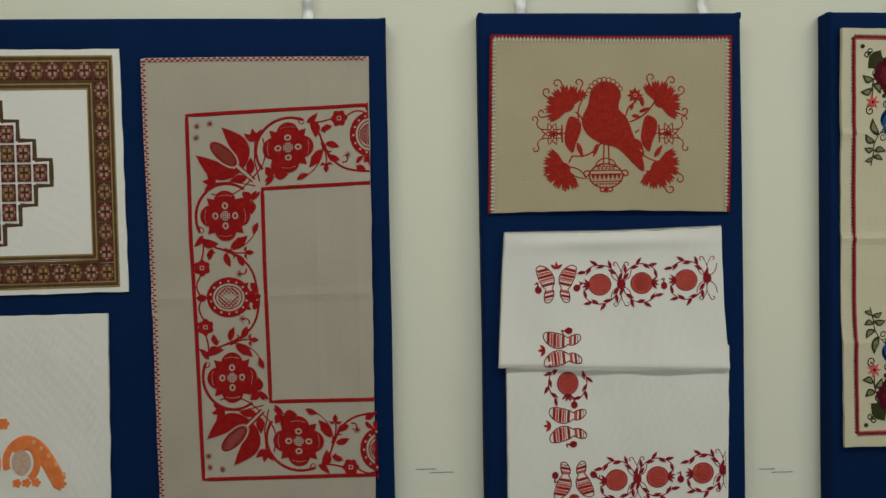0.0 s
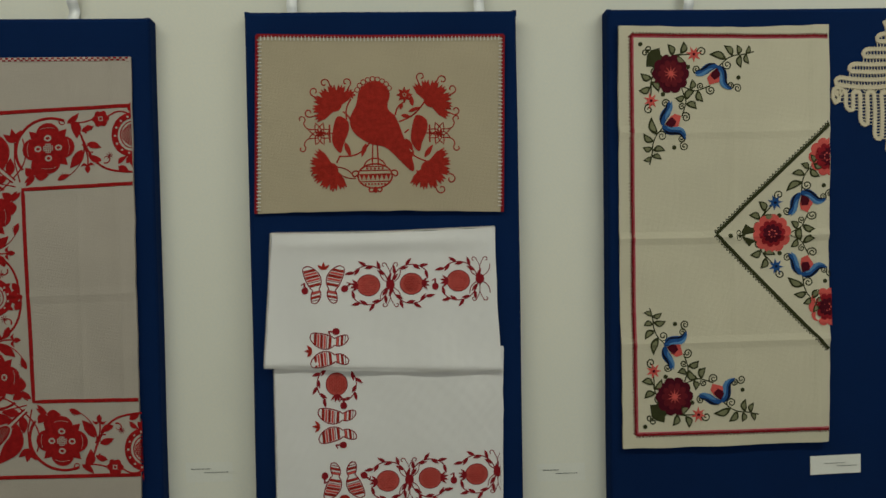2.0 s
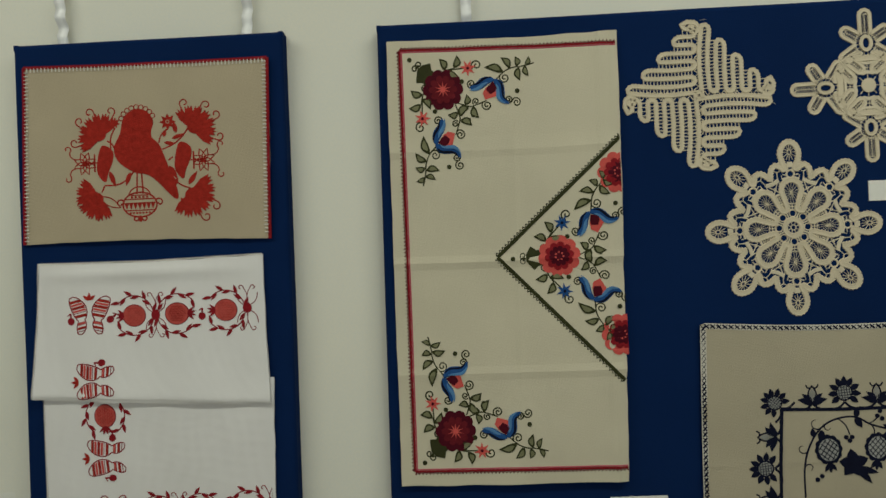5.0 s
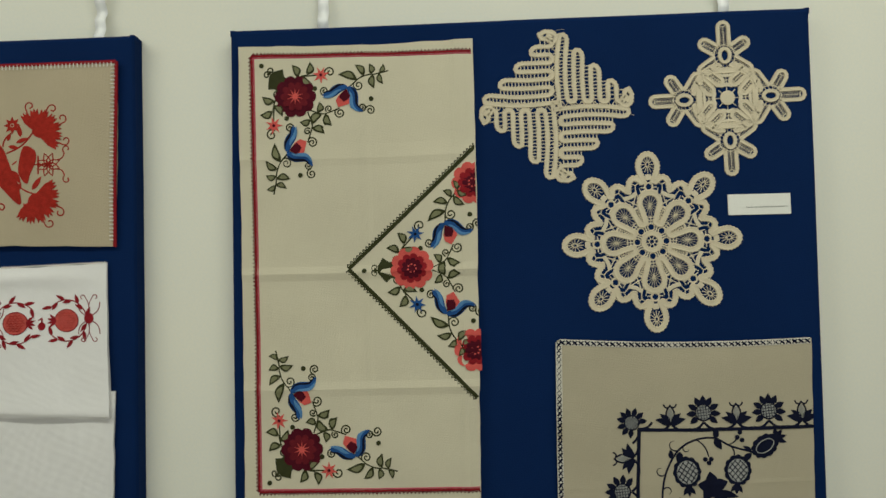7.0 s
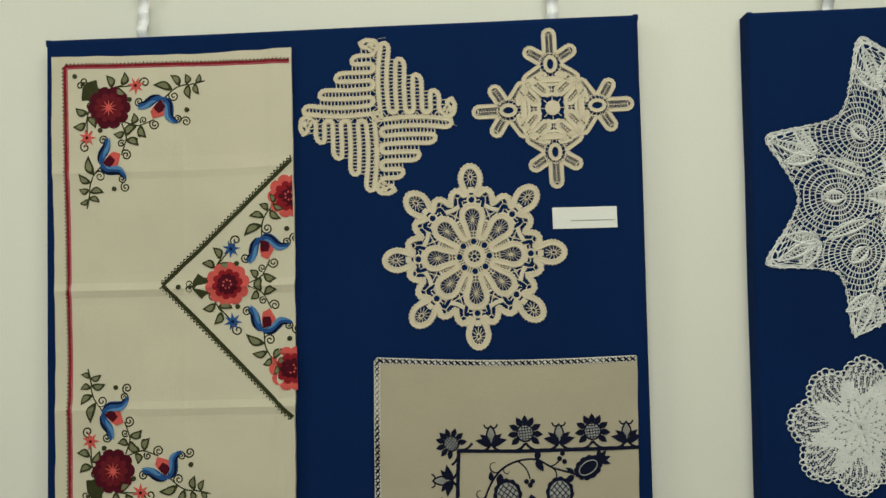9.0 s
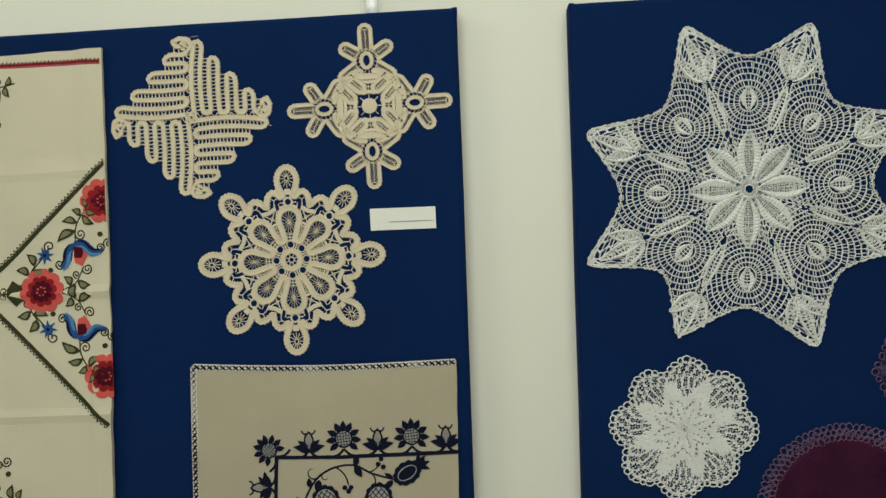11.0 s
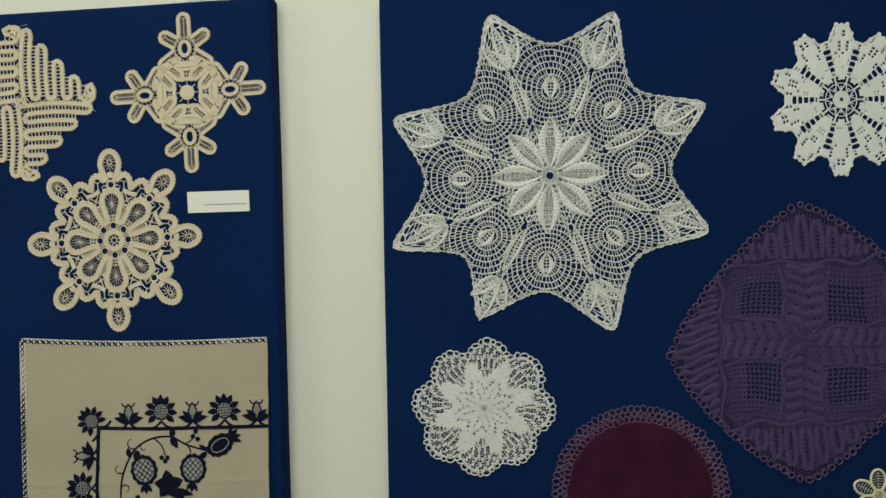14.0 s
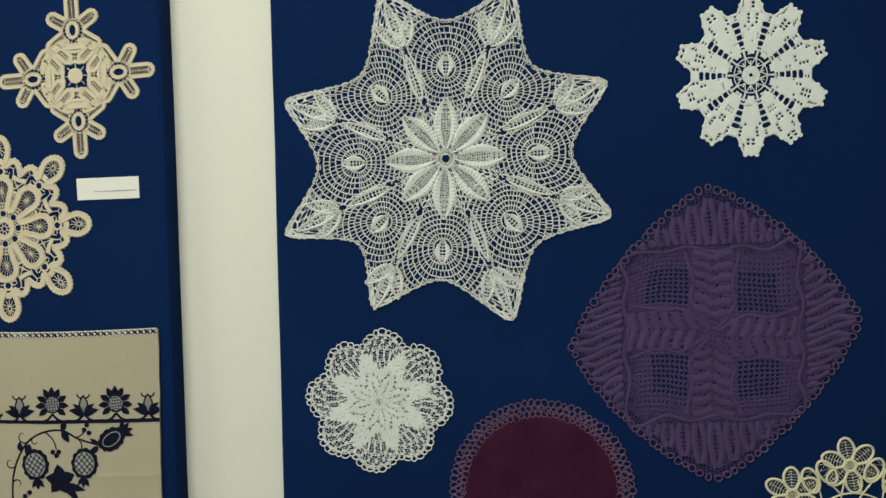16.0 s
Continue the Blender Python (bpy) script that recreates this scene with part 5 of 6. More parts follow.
for x, z, ang in ((1.4117, 1.980, 5), (1.5277, 1.833, -30), (1.5307, 1.859, 70)):
    hairs = Art(LB)
    hairs.line([(x, z), (x + 0.012 * math.cos(radians(ang)), z + 0.012 * math.sin(radians(ang)))], 0.0007, 0.0004)
    hairs.emit("loose_thread", ecru_thread, d1)


def finger(parent, to, length, width, tw=0.0078, open_base=True):
    """A long loop of tape filled with a fine net."""
    a, t = Art(LB), Art(LB)
    h = width / 2 - tw / 2
    side = [(0, h), (length - width / 2, h)]
    end = [(length - width / 2 + (width / 2 - tw / 2) * math.cos(radians(q)), h * math.sin(radians(q))) for q in range(80, -90, -20)]
    tape(a, [to(*p) for p in side + end + [(length - width / 2, -h), (0, -h)]], tw)
    body = a.emit("tape_loop", ecru_tape, parent)
    inner = h - tw * 0.3
    for s in (1, -1):
        t.line([to(*p) for p in zigzag((0.002, 0), (length - width * 0.35, 0), inner * 2.0 * s, 0.0040)], 0.0021, 0.0006)
    t.line([to(0.0, 0.0), to(length - width * 0.4, 0.0)], 0.0014, 0.0006)
    t.emit("net_filling", ecru_thread, body)
    return body


# the cross-shaped one: four small stars round a square heart
cx0, cz0 = 1.6980, 1.8510
d2 = doily("ecru tape lace doily in a cross shape of small stars", cx0, cz0)
for k in range(4):
    ang = 90 * k
    nx, nz = at(cx0, cz0, ang + 1)(0.0735, 0)
    ring = Art(LB + 0.0008)
    m = at(nx, nz, ang + 1)
    tape(ring, [m(*p) for p in ellipse(0.0120, 0.0086, 22)], 0.0074, True)
    node = ring.emit("tape_ring", ecru_tape, d2)
    spokes = Art(LB)
    for q in range(0, 360, 24):
        c, s = math.cos(radians(q)), math.sin(radians(q))
        spokes.line([m(c * 0.012, s * 0.010), m(c * 0.022, s * 0.020)], 0.0011, 0.0007)
    spokes.emit("thread_filling", ecru_thread, node)
    for off, ln, w in ((0, 0.0470, 0.0260), (58, 0.0370, 0.0255), (-58, 0.0370, 0.0255), (124, 0.042, 0.0255), (-124, 0.042, 0.0255)):
        f = at(*at(nx, nz, ang + off + 1)(0.0145, 0), ang + off + 1)
        finger(d2, f, ln, w)
    # heart loops towards the corners of the square
    for s in (1, -1):
        f = at(*at(cx0, cz0, ang + 45 + s * 9)(0.0610, 0), ang + 225 - s * 3)
        finger(d2, f, 0.0415, 0.0225, 0.0084)
    bar = Art(LB)
    corner_m = at(cx0, cz0, ang + 45)
    tape(bar, [corner_m(0.057 + 0.002 * math.cos(radians(q)) - abs(q) * 0.00010, 0.030 * math.sin(radians(q))) for q in range(-90, 91, 10)], 0.0118)
    tape(bar, [at(cx0, cz0, ang + 1)(0.0475, 0.020 * math.sin(radians(q))) for q in range(-90, 91, 10)], 0.0128)
    bar.emit("tape_bar", ecru_tape, d2)
heart = Art(LB + 0.0008)
heart.poly(ellipse(0.0125, 0.0125, 20, cx0, cz0), 0.0016)
centre = heart.emit("heart", ecru_tape, d2)
web = Art(LB)
for q in range(0, 360, 90):
    m = at(cx0, cz0, q + 1)
    web.line([m(0.009, 0), m(0.046, 0)], 0.0016, 0.0008)
    web.line([m(0.0310, -0.0100), m(0.0310, 0.0100)], 0.0018, 0.0008)
    web.line([m(0.0205, -0.0105), m(0.0235, 0), m(0.0205, 0.0105)], 0.0064, 0.0012, flat=True)
    web.line([m(0.0395, -0.0130), m(0.0385, 0), m(0.0395, 0.0130)], 0.0052, 0.0012, flat=True)
    m = at(cx0, cz0, q + 46)
    web.line([m(0.009, 0), m(0.020, 0)], 0.0018, 0.0008)
    for v in (1, -1):
        web.line([m(0.0500, 0.0050 * v), m(0.0600, -0.0050 * v)], 0.0016, 0.0008)
web.emit("thread_web", ecru_thread, centre)

# the eight-pointed snowflake
sx, sz = 1.5595, 1.6095
d3 = doily("ecru tape lace snowflake doily with eight points", sx, sz)
M = at(sx, sz, 91)


def polar(r, deg):
    return M(r * math.cos(radians(deg)), r * math.sin(radians(deg)))


a = Art(LB)
tape(a, [polar(0.0148, q) for q in range(0, 360, 8)], 0.0106, True)
hub = a.emit("tape_ring", ecru_tape, d3)
t = Art(LB)
for q in range(0, 360, 45):
    t.line([polar(0.0045, q + 22.5), polar(0.012, q + 22.5)], 0.0016, 0.0007)
    # round openings between the hub and the loops
    t.line([polar(0.018, q + 22.5), polar(0.030, q + 22.5)], 0.0026, 0.0008)
    c0 = polar(0.0252, q)
    t.line(ellipse(0.0062, 0.0062, 14, *c0), 0.0022, 0.0008, None, True)
    t.line([polar(0.030, q), polar(0.045, q)], 0.0018, 0.0007)
    for r in (0.0325, 0.0375, 0.0425):
        t.line([polar(r, q - 0.30 / r), polar(r, q + 0.30 / r)], 0.0020, 0.0007)
t.line([polar(0.0045, q) for q in range(0, 360, 30)], 0.0018, 0.0007, None, True)
t.emit("thread_web", ecru_thread, hub)


def eighth(k):
    c, s = math.cos(radians(45 * k)), math.sin(radians(45 * k))
    return lambda u, v: M(u * c - v * s, u * s + v * c)


# one tape that runs round eight arches and back into narrow loops towards the hub
wave = []
for k in range(8):
    to = eighth(k)
    arch = [(0.0354, -0.0087), (0.0440, -0.0112), (0.0537, -0.0138), (0.0645, -0.0172), (0.0750, -0.0158), (0.0825, -0.0088), (0.0846, 0.0)]
    arch += [(u, -v) for u, v in arch[-2::-1]]
    # the narrow bend between this arch and the next
    arch += [at(0, 0, 22.5)(0.0328, -0.0032), at(0, 0, 22.5)(0.0328, 0.0032)]
    wave += [to(u, v) for u, v in arch]
a = Art(LB + 0.0004)
tape(a, smooth_path(wave, 6), 0.0114, True)
inner_wave = a.emit("tape_wave", ecru_tape, d3)
t = Art(LB)
for k in range(8):
    to = eighth(k)
    c0 = to(0.0620, 0.0)
    for q in range(0, 360, 24):
        t.line([c0, to(0.0620 + 0.0185 * math.cos(radians(q)), 0.0140 * math.sin(radians(q)))], 0.0010, 0.0006)
    t.poly(ellipse(0.0016, 0.0016, 8, *c0), 0.0009)
    # fine net in the narrow loops
    n = at(*M(0, 0), 91 + 45 * k + 22.5)
    for s in (1, -1):
        t.line([n(u, v) for u, v in zigzag((0.037, 0.0), (0.060, 0.0), 0.0115 * s, 0.0036)], 0.0019, 0.0006)
    t.line([n(0.032, 0), n(0.060, 0)], 0.0014, 0.0006)
    t.line([n(0.0610, -0.0100), n(0.0635, 0.0), n(0.0610, 0.0100)], 0.0044, 0.0008)
    # a cross with four openings, and ladders beside it
    for s in (1, -1):
        t.line([n(0.0610, -0.0100 * s), n(0.0860, 0.0110 * s)], 0.0020, 0.0007)
    t.line(ellipse(0.0022, 0.0022, 10, *n(0.0745, 0)), 0.0016, 0.0008, None, True)
    t.line([n(0.0870, -0.0125), n(0.0850, 0.0), n(0.0870, 0.0125)], 0.0072, 0.0010, flat=True)
    t.line([to(0.1070, 0.0), to(0.1170, 0.0)], 0.0100, 0.0009, flat=True)
    for s in (1, -1):
        for u in (0.003, 0.0095):
            t.line([to(0.0800 - u * 0.5, s * (0.0095 + u)), to(0.0945 - u * 0.35, s * (0.0130 + u * 1.1))], 0.0017, 0.0007)
    # the round opening under the long loop
    t.line(ellipse(0.0068, 0.0068, 16, *to(0.0955, 0.0)), 0.0034, 0.0010, None, True)
    for s in (1, -1):
        t.line([to(0.0990, 0.0030 * s), to(0.1050, 0.0080 * s)], 0.0034, 0.0010)
        t.line([to(0.0880, 0.0040 * s), to(0.0850, 0.0150 * s)], 0.0064, 0.0010, flat=True)
        t.line([to(0.0935, 0.0070 * s), to(0.0945, 0.0140 * s)], 0.0020, 0.0008)
t.emit("thread_web", ecru_thread, inner_wave)
rim = []
for k in range(8):
    # a trefoil of lobes round each point: side lobe, neck, long loop, neck, side lobe
    for u, v in smooth_path([(0.0864, -0.0358), (0.0950, -0.0352), (0.1050, -0.0330), (0.1110, -0.0265), (0.1090, -0.0185), (0.1035, -0.0115), (0.1075, -0.0085), (0.1180, -0.0135), (0.1330, -0.0165), (0.1470, -0.0105), (0.1522, 0.0000), (0.1470, 0.0105), (0.1330, 0.0165), (0.1180, 0.0135), (0.1075, 0.0085), (0.1035, 0.0115), (0.1090, 0.0185), (0.1110, 0.0265), (0.1050, 0.0330), (0.0950, 0.0352), (0.0864, 0.0358)], 5, False):
        c, s = math.cos(radians(45 * k)), math.sin(radians(45 * k))
        rim.append(M(u * c - v * s, u * s + v * c))
a = Art(LB + 0.0002)
tape(a, rim, 0.0116, True)
outer_rim = a.emit("tape_rim", ecru_tape, d3)
t = Art(LB)
for k in range(8):
    R45 = lambda u, v: M(u * math.cos(radians(45 * k)) - v * math.sin(radians(45 * k)), u * math.sin(radians(45 * k)) + v * math.cos(radians(45 * k)))
    for q in range(0, 360, 30):
        c, s = math.cos(radians(q)), math.sin(radians(q))
        t.line([R45(0.134 + c * 0.003, s * 0.002), R45(0.134 + c * 0.0155, s * 0.0115)], 0.0015, 0.0009)
    t.line([R45(0.134 + 0.0050 * math.cos(radians(q)), 0.0030 * math.sin(radians(q))) for q in range(0, 360, 30)], 0.0018, 0.0009, None, True)
    for s in (1, -1):
        c0 = (0.0985, 0.0235 * s)
        for q in (60, 180, 300):
            t.line([R45(*c0), R45(c0[0] + 0.0105 * math.cos(radians(q)), c0[1] + 0.0105 * s * math.sin(radians(q)))], 0.0018, 0.0009)
        for j in range(4):
            t.line([R45(0.113 + 0.004 * j, 0.014 * s), R45(0.112 + 0.004 * j, 0.024 * s - 0.0020 * s * j)], 0.0018, 0.0007)
t.emit("thread_web", ecru_thread, outer_rim)


d3.scale = (0.975, 1.0, 0.985)


# ---- knitted and crocheted doilies: a net of cells round a middle ----
def net(name, parent, to, nu, nv, hole, mat, lift=0.0013, brick=True, jitter=0.0, label="", wrap=True, seed=1):
    """Cells over (u, v) in [0, 1]; hole(u, v) is the open share of a cell: 0 is closed, below 0 is none at all."""
    rnd = random.Random(seed)
    verts, faces, index = [], [], {}

    def node(i, j):
        key = ((i % nu) if wrap else i, j)
        if key not in index:
            u = (i + (0.5 if brick and j % 2 else 0)) / nu
            x, z = to(u, j / nv)
            index[key] = len(verts)
            verts.append((x + rnd.uniform(-jitter, jitter), -(LB + lift), z + rnd.uniform(-jitter, jitter)))
        return index[key]
    for j in range(nv):
        for i in range(nu):
            u, v = (i + 0.5 + 0.25 * (1 if brick else 0)) / nu, (j + 0.5) / nv
            h = hole(u, v)
            if h < 0:
                continue
            q = [node(i, j), node(i + 1, j), node(i + 1, j + 1), node(i, j + 1)]
            if h < 0.06:
                c = [sum(verts[k][d] for k in q) / 4 for d in range(3)]
                verts.append((c[0], c[1] - 0.0004, c[2]))
                o = len(verts) - 1
                faces += [(q[k], q[(k + 1) % 4], o) for k in range(4)]
                continue
            c = [sum(verts[k][d] for k in q) / 4 for d in range(3)]
            b = len(verts)
            h = min(0.93, h)
            # eight-cornered opening with a sunk rim
            for k in range(4):
                p, r = verts[q[k]], verts[q[(k + 1) % 4]]
                e = [(p[d] + r[d]) / 2 for d in range(3)]
                verts.append((c[0] + (p[0] - c[0]) * h * 0.86, -LB - 0.0002, c[2] + (p[2] - c[2]) * h * 0.86))
                verts.append((c[0] + (e[0] - c[0]) * h, -LB - 0.0002, c[2] + (e[2] - c[2]) * h))
            for k in range(4):
                p, r = q[k], q[(k + 1) % 4]
                faces += [(p, b + 2 * k + 1, b + 2 * k), (p, r, b + 2 * k + 1), (r, b + (2 * k + 2) % 8, b + 2 * k + 1)]
    return link_mesh(name, verts, faces, mat, parent, label)


# the great eight-pointed star
gx, gz = 2.2925, 1.6855
d4 = doily("large white knitted lace doily with eight points", gx, gz, group="knitted doilies")
TIPS = (0.2670, 0.2780, 0.2760, 0.2690, 0.2790, 0.2560, 0.2680, 0.2650)
TIP_ANG = (22.4, 66.4, 108.4, 157.6, 202.4, 241.4, 290.0, 338.0)
NOTCH = (0.1880, 0.1890, 0.2080, 0.1830, 0.1980, 0.1870, 0.1840, 0.1890)


def star_place(deg):
    """The octant of a bearing, the share of the way between its two points, and the rim's radius there."""
    deg = deg % 360
    for k in range(8):
        a0, a1 = TIP_ANG[k - 1] - (360 if k == 0 else 0), TIP_ANG[k]
        for off in (0, 360):
            if a0 <= deg - off < a1:
                f = (deg - off - a0) / (a1 - a0)
                return k, f
    return 0, (deg - 360 - TIP_ANG[7] + 360) / (TIP_ANG[0] + 360 - TIP_ANG[7])


def star_rim(deg):
    k, f = star_place(deg)
    r0, r1, n = TIPS[k - 1], TIPS[k], NOTCH[k]
    s = abs(2 * f - 1)
    top = r1 if f > 0.5 else r0
    bump = 1.06 * s ** 1.9
    if s > 0.88:
        bump -= 7.0 * (s - 0.88) ** 2
    return n + (top - n) * bump


def star_to(u, v):
    deg = 360 * u
    k, f = star_place(deg)
    rim_r = star_rim(deg)
    r = 0.006 + (rim_r - 0.006) * v
    r += 0.024 * math.cos(2 * math.pi * (f - 0.5)) * math.tanh((v - 0.62) * 5) * (1 - v ** 5) * min(1, v / 0.35) ** 2
    return gx + r * math.cos(radians(deg)), gz + r * math.sin(radians(deg))


def eye_frame(k):
    """The bearing of the middle between two points of the star."""
    return (TIP_ANG[k - 1] - (360 if k == 0 else 0) + TIP_ANG[k]) / 2


def eye_share(x, z, k):
    """How far out of the oval of rows round an eye a point lies: 1 on its edge."""
    q = radians(eye_frame(k))
    along, off = x * math.cos(q) + z * math.sin(q) - 0.1345, -x * math.sin(q) + z * math.cos(q)
    return math.hypot(along / (0.070 if along > 0 else 0.050), off / 0.058)


def star_hole(u, v):
    x, z = star_to(u, v)
    x, z = x - gx, z - gz
    r, deg = math.hypot(x, z), math.degrees(math.atan2(z, x))
    k, f = star_place(deg)
    if r < 0.016:
        return 0.30
    if eye_share(x, z, k) < 1.26:
        return -1
    if v > 0.965:
        return 0.30
    return 0.78 if r > 0.085 else 0.70


net("knitted_net", d4, lambda u, v: star_to(u, 0.46 * v), 80, 14, lambda u, v: star_hole(u, 0.46 * v), cotton_yarn, jitter=0.0007, seed=3)
net("knitted_net", d4, lambda u, v: star_to(u, 0.46 + 0.54 * v), 150, 21, lambda u, v: star_hole(u, 0.46 + 0.54 * v), cotton_yarn, jitter=0.0012, seed=13)
rnd = random.Random(11)
for k in range(8):
    # oval rows round each eye, tied by short staggered threads
    m = at(*at(gx, gz, eye_frame(k))(0.1345, 0), eye_frame(k))
    t = Art(LB + 0.0004)
    rows = [0.235 + 0.1385 * j for j in range(9)]

    def on(e, q):
        # rows flattened towards the rim, pointed towards the middle, and never quite even
        c, s_ = math.cos(q), math.sin(q)
        c = math.copysign(abs(c) ** (0.80 if c > 0 else 1.25), c)
        e *= 1 + 0.035 * noise.noise((c * 2.2, s_ * 2.2, k * 3.7 + e * 1.5))
        return m((0.070 if c > 0 else 0.054) * e * c, 0.060 * e * math.copysign(abs(s_) ** 0.88, s_))
    def inside(p):
        dx_, dz_ = p[0] - gx, p[1] - gz
        bearing = math.degrees(math.atan2(dz_, dx_))
        sector, share = star_place(bearing)
        return sector == k and 0.008 < share < 0.992 and 0.060 < math.hypot(dx_, dz_) < star_rim(bearing) - 0.0015
    for j, e in enumerate(rows):
        n = int(30 + 60 * e)
        run = []
        for i in range(n + 1):
            p = on(e * (1 + rnd.uniform(-0.012, 0.012)), 2 * math.pi * (i % n) / n)
            if inside(p):
                run.append(p)
            elif len(run) > 1:
                t.line(run, 0.0023, 0.0015)
                run = []
            else:
                run = []
        if len(run) > 1:
            t.line(run, 0.0023, 0.0015)
        if j:
            n = int(10 + 50 * e)
            for i in range(n):
                q = 2 * math.pi * (i + 0.5 * (j % 2)) / n + rnd.uniform(-0.035, 0.035)
                p, r = on(rows[j - 1], q), on(e, q + 0.02)
                if inside(p) and inside(r):
                    t.line([p, r], 0.0012 + rnd.uniform(0, 0.0006), 0.0010)
    t.emit("oval_net", cotton_yarn, d4, "knitted rows curving round an eye")
t = Art(LB + 0.0009)
t.line([star_to(i / 360, 1.0) for i in range(360)], 0.0020, 0.0012, None, True)
for i in range(190):
    t.line(ellipse(0.0034, 0.0028, 8, *star_to((i + 0.3 * math.sin(i * 2.4)) / 190, 0.994)), 0.0014, 0.0010, None, True)
t.emit("cast_off_edge", cotton_yarn, d4, "twisted white edge cord")


def knit_leaf(m, length, width, name, band=0.30, rib=0.0046, sharp=0.8):
    """A leaf with two dense bands and a ladder of fine threads along its open middle."""
    t = Art(LB + 0.0012)
    n = max(8, int(length / 0.0028))
    for v in (1, -1):
        rows = []
        for i in range(n + 1):
            q = 0.03 + 0.94 * i / n
            w = width / 2 * math.sin(math.pi * q ** sharp) + 0.0008
            b = max(0.0030, w * 2 * band)
            wob = 0.0007 * math.sin(i * 2.4)
            high = 0.0026 if i % 2 else 0.0012
            rows.append([t.put(*m(length * q, v * (w + wob)), 0), t.put(*m(length * q, v * (w - b * 0.35)), high), t.put(*m(length * q, v * max(0.0003, w - b)), 0.0004)])
        for a, b in zip(rows, rows[1:]):
            for k in (0, 1):
                t.f.append((a[k], b[k], b[k + 1], a[k + 1]))
    for i in range(1, int(length / rib)):
        u = i * rib
        w = width / 2 * math.sin(math.pi * min(1, u / length) ** sharp)
        t.line([m(u, -w * 0.8), m(u + rib * 0.3, 0), m(u, w * 0.8)], rib * 0.34, 0.0006)
    t.line([m(length * 0.04, 0), m(length * 0.97, 0)], 0.0010, 0.0007)
    return t.emit(name, cotton_yarn, d4)


for k in range(8):
    mid = eye_frame(k)
    knit_leaf(at(*at(gx, gz, mid)(0.010, 0), mid), 0.085, 0.036, "centre_petal", 0.30, 0.0036, 1.05)
    knit_leaf(at(*at(gx, gz, mid)(0.122, 0), mid), 0.040, 0.023, "knitted_leaf", 0.32, 0.0050, 1.0)
    tip = TIP_ANG[k]
    knit_leaf(at(*at(gx, gz, tip)(0.094, 0.003), tip - 1.5), 0.078, 0.018, "knitted_leaf", 0.27, 0.0060)
    for off, ln, wd in ((-31, 0.056, 0.022), (2, 0.080, 0.019), (33, 0.056, 0.022)):
        knit_leaf(at(*at(gx, gz, tip)(0.180, 0), tip + off), ln, wd, "knitted_leaf", 0.24, 0.0056)
    spine = Art(LB + 0.0006)
    m = at(gx, gz, tip)
    for v in (1, -1):
        spine.line([m(0.084 + 0.0105 * j, v * (0.0035 + 0.0045 * math.sin(math.pi * j / 9) + (0.0014 if j % 2 else 0))) for j in range(10)], 0.0022, 0.0013)
    spine.emit("spine_seam", cotton_yarn, d4, "knitted seam along a spike")

d4.scale = (1.012, 1.0, 1.012)

# the small round one with eight scallops
mx, mz = 2.1720, 1.3125
d5 = doily("small white knitted doily with scalloped edge", mx, mz, group="knitted doilies")


def small_rim(deg):
    return 0.0930 + 0.0200 * abs(math.cos(radians((deg - 84) * 4))) ** 0.9 - 0.005 + 0.003 * math.sin(radians(2 * deg + 40)) + 0.0035 * noise.noise((2.2 * math.cos(radians(deg)), 2.2 * math.sin(radians(deg)), 6.0))


def small_to(u, v):
    deg = 360 * u
    r = 0.002 + (small_rim(deg) - 0.002) * v
    return mx + r * math.cos(radians(deg)), mz + r * math.sin(radians(deg))


def small_hole(u, v):
    """Dense knitting, pierced by a dotted star of eight petals and by fans of openings at the scallops."""
    i, j = int(u * 144 + 2.5 * math.sin(v * 7.0)), int(v * 26)
    f = abs(((360 * u - 84 + 22.5) % 45) - 22.5)
    r = v * 0.106
    across, half = radians(22.5 - f) * r, 0.0100 * math.sin(math.pi * min(1.0, r / 0.056)) ** 0.8
    if r < 0.055:
        if abs(across - half) < 0.0016:
            return 0.80 if j % 2 else 0.25
        if across < 0.0016 and 0.012 < r < 0.040:
            return 0.66 if j % 2 == 0 else 0.10
        if r < 0.047:
            return 0.04
    fan = 20.5 * min(1.0, max(0.0, (r - 0.045) / 0.050)) ** 0.8
    if f < fan:
        return (0.90 if j % 5 else 0.55) if i % 3 else 0.10
    return 0.30 if (i * 7 + j * 3) % 9 == 0 else 0.04


net("knitted_net", d5, small_to, 144, 26, small_hole, cotton_yarn, jitter=0.0010, seed=4)
t = Art(LB + 0.0004)
for i in range(72):
    x, z = small_to(i / 72, 1.015)
    t.line(ellipse(0.0058 + 0.0014 * math.sin(i * 2.7), 0.0050 + 0.0012 * math.sin(i * 1.9), 9, x, z), 0.0022, 0.0013, None, True)
t.emit("looped_edge", cotton_yarn, d5, "looped crochet edge")

# the crocheted wheel with ten spokes
wx, wz = 2.7475, 1.7835
d6 = doily("bright white crocheted doily with ten picot points", wx, wz, group="knitted doilies")


def wheel_rim(deg):
    f = abs((((deg - 88) % 36) + 36) % 36 - 18) / 18
    pic = 0.0022 * abs(math.sin(radians((deg - 88) * 20)))
    return 0.0935 + 0.0225 * (lambda q: q * q * (3 - 2 * q))(min(1, max(0, (f - 0.22) / 0.60))) + pic * (1 if f > 0.4 else 0)


def wheel_to(u, v):
    deg = 360 * u + 88
    r = 0.003 + 0.0905 * min(1.0, v / 0.8) + (wheel_rim(deg) - 0.0935) * max(0.0, (v - 0.8) / 0.2)
    return wx + r * math.cos(radians(deg)), wz + r * math.sin(radians(deg))


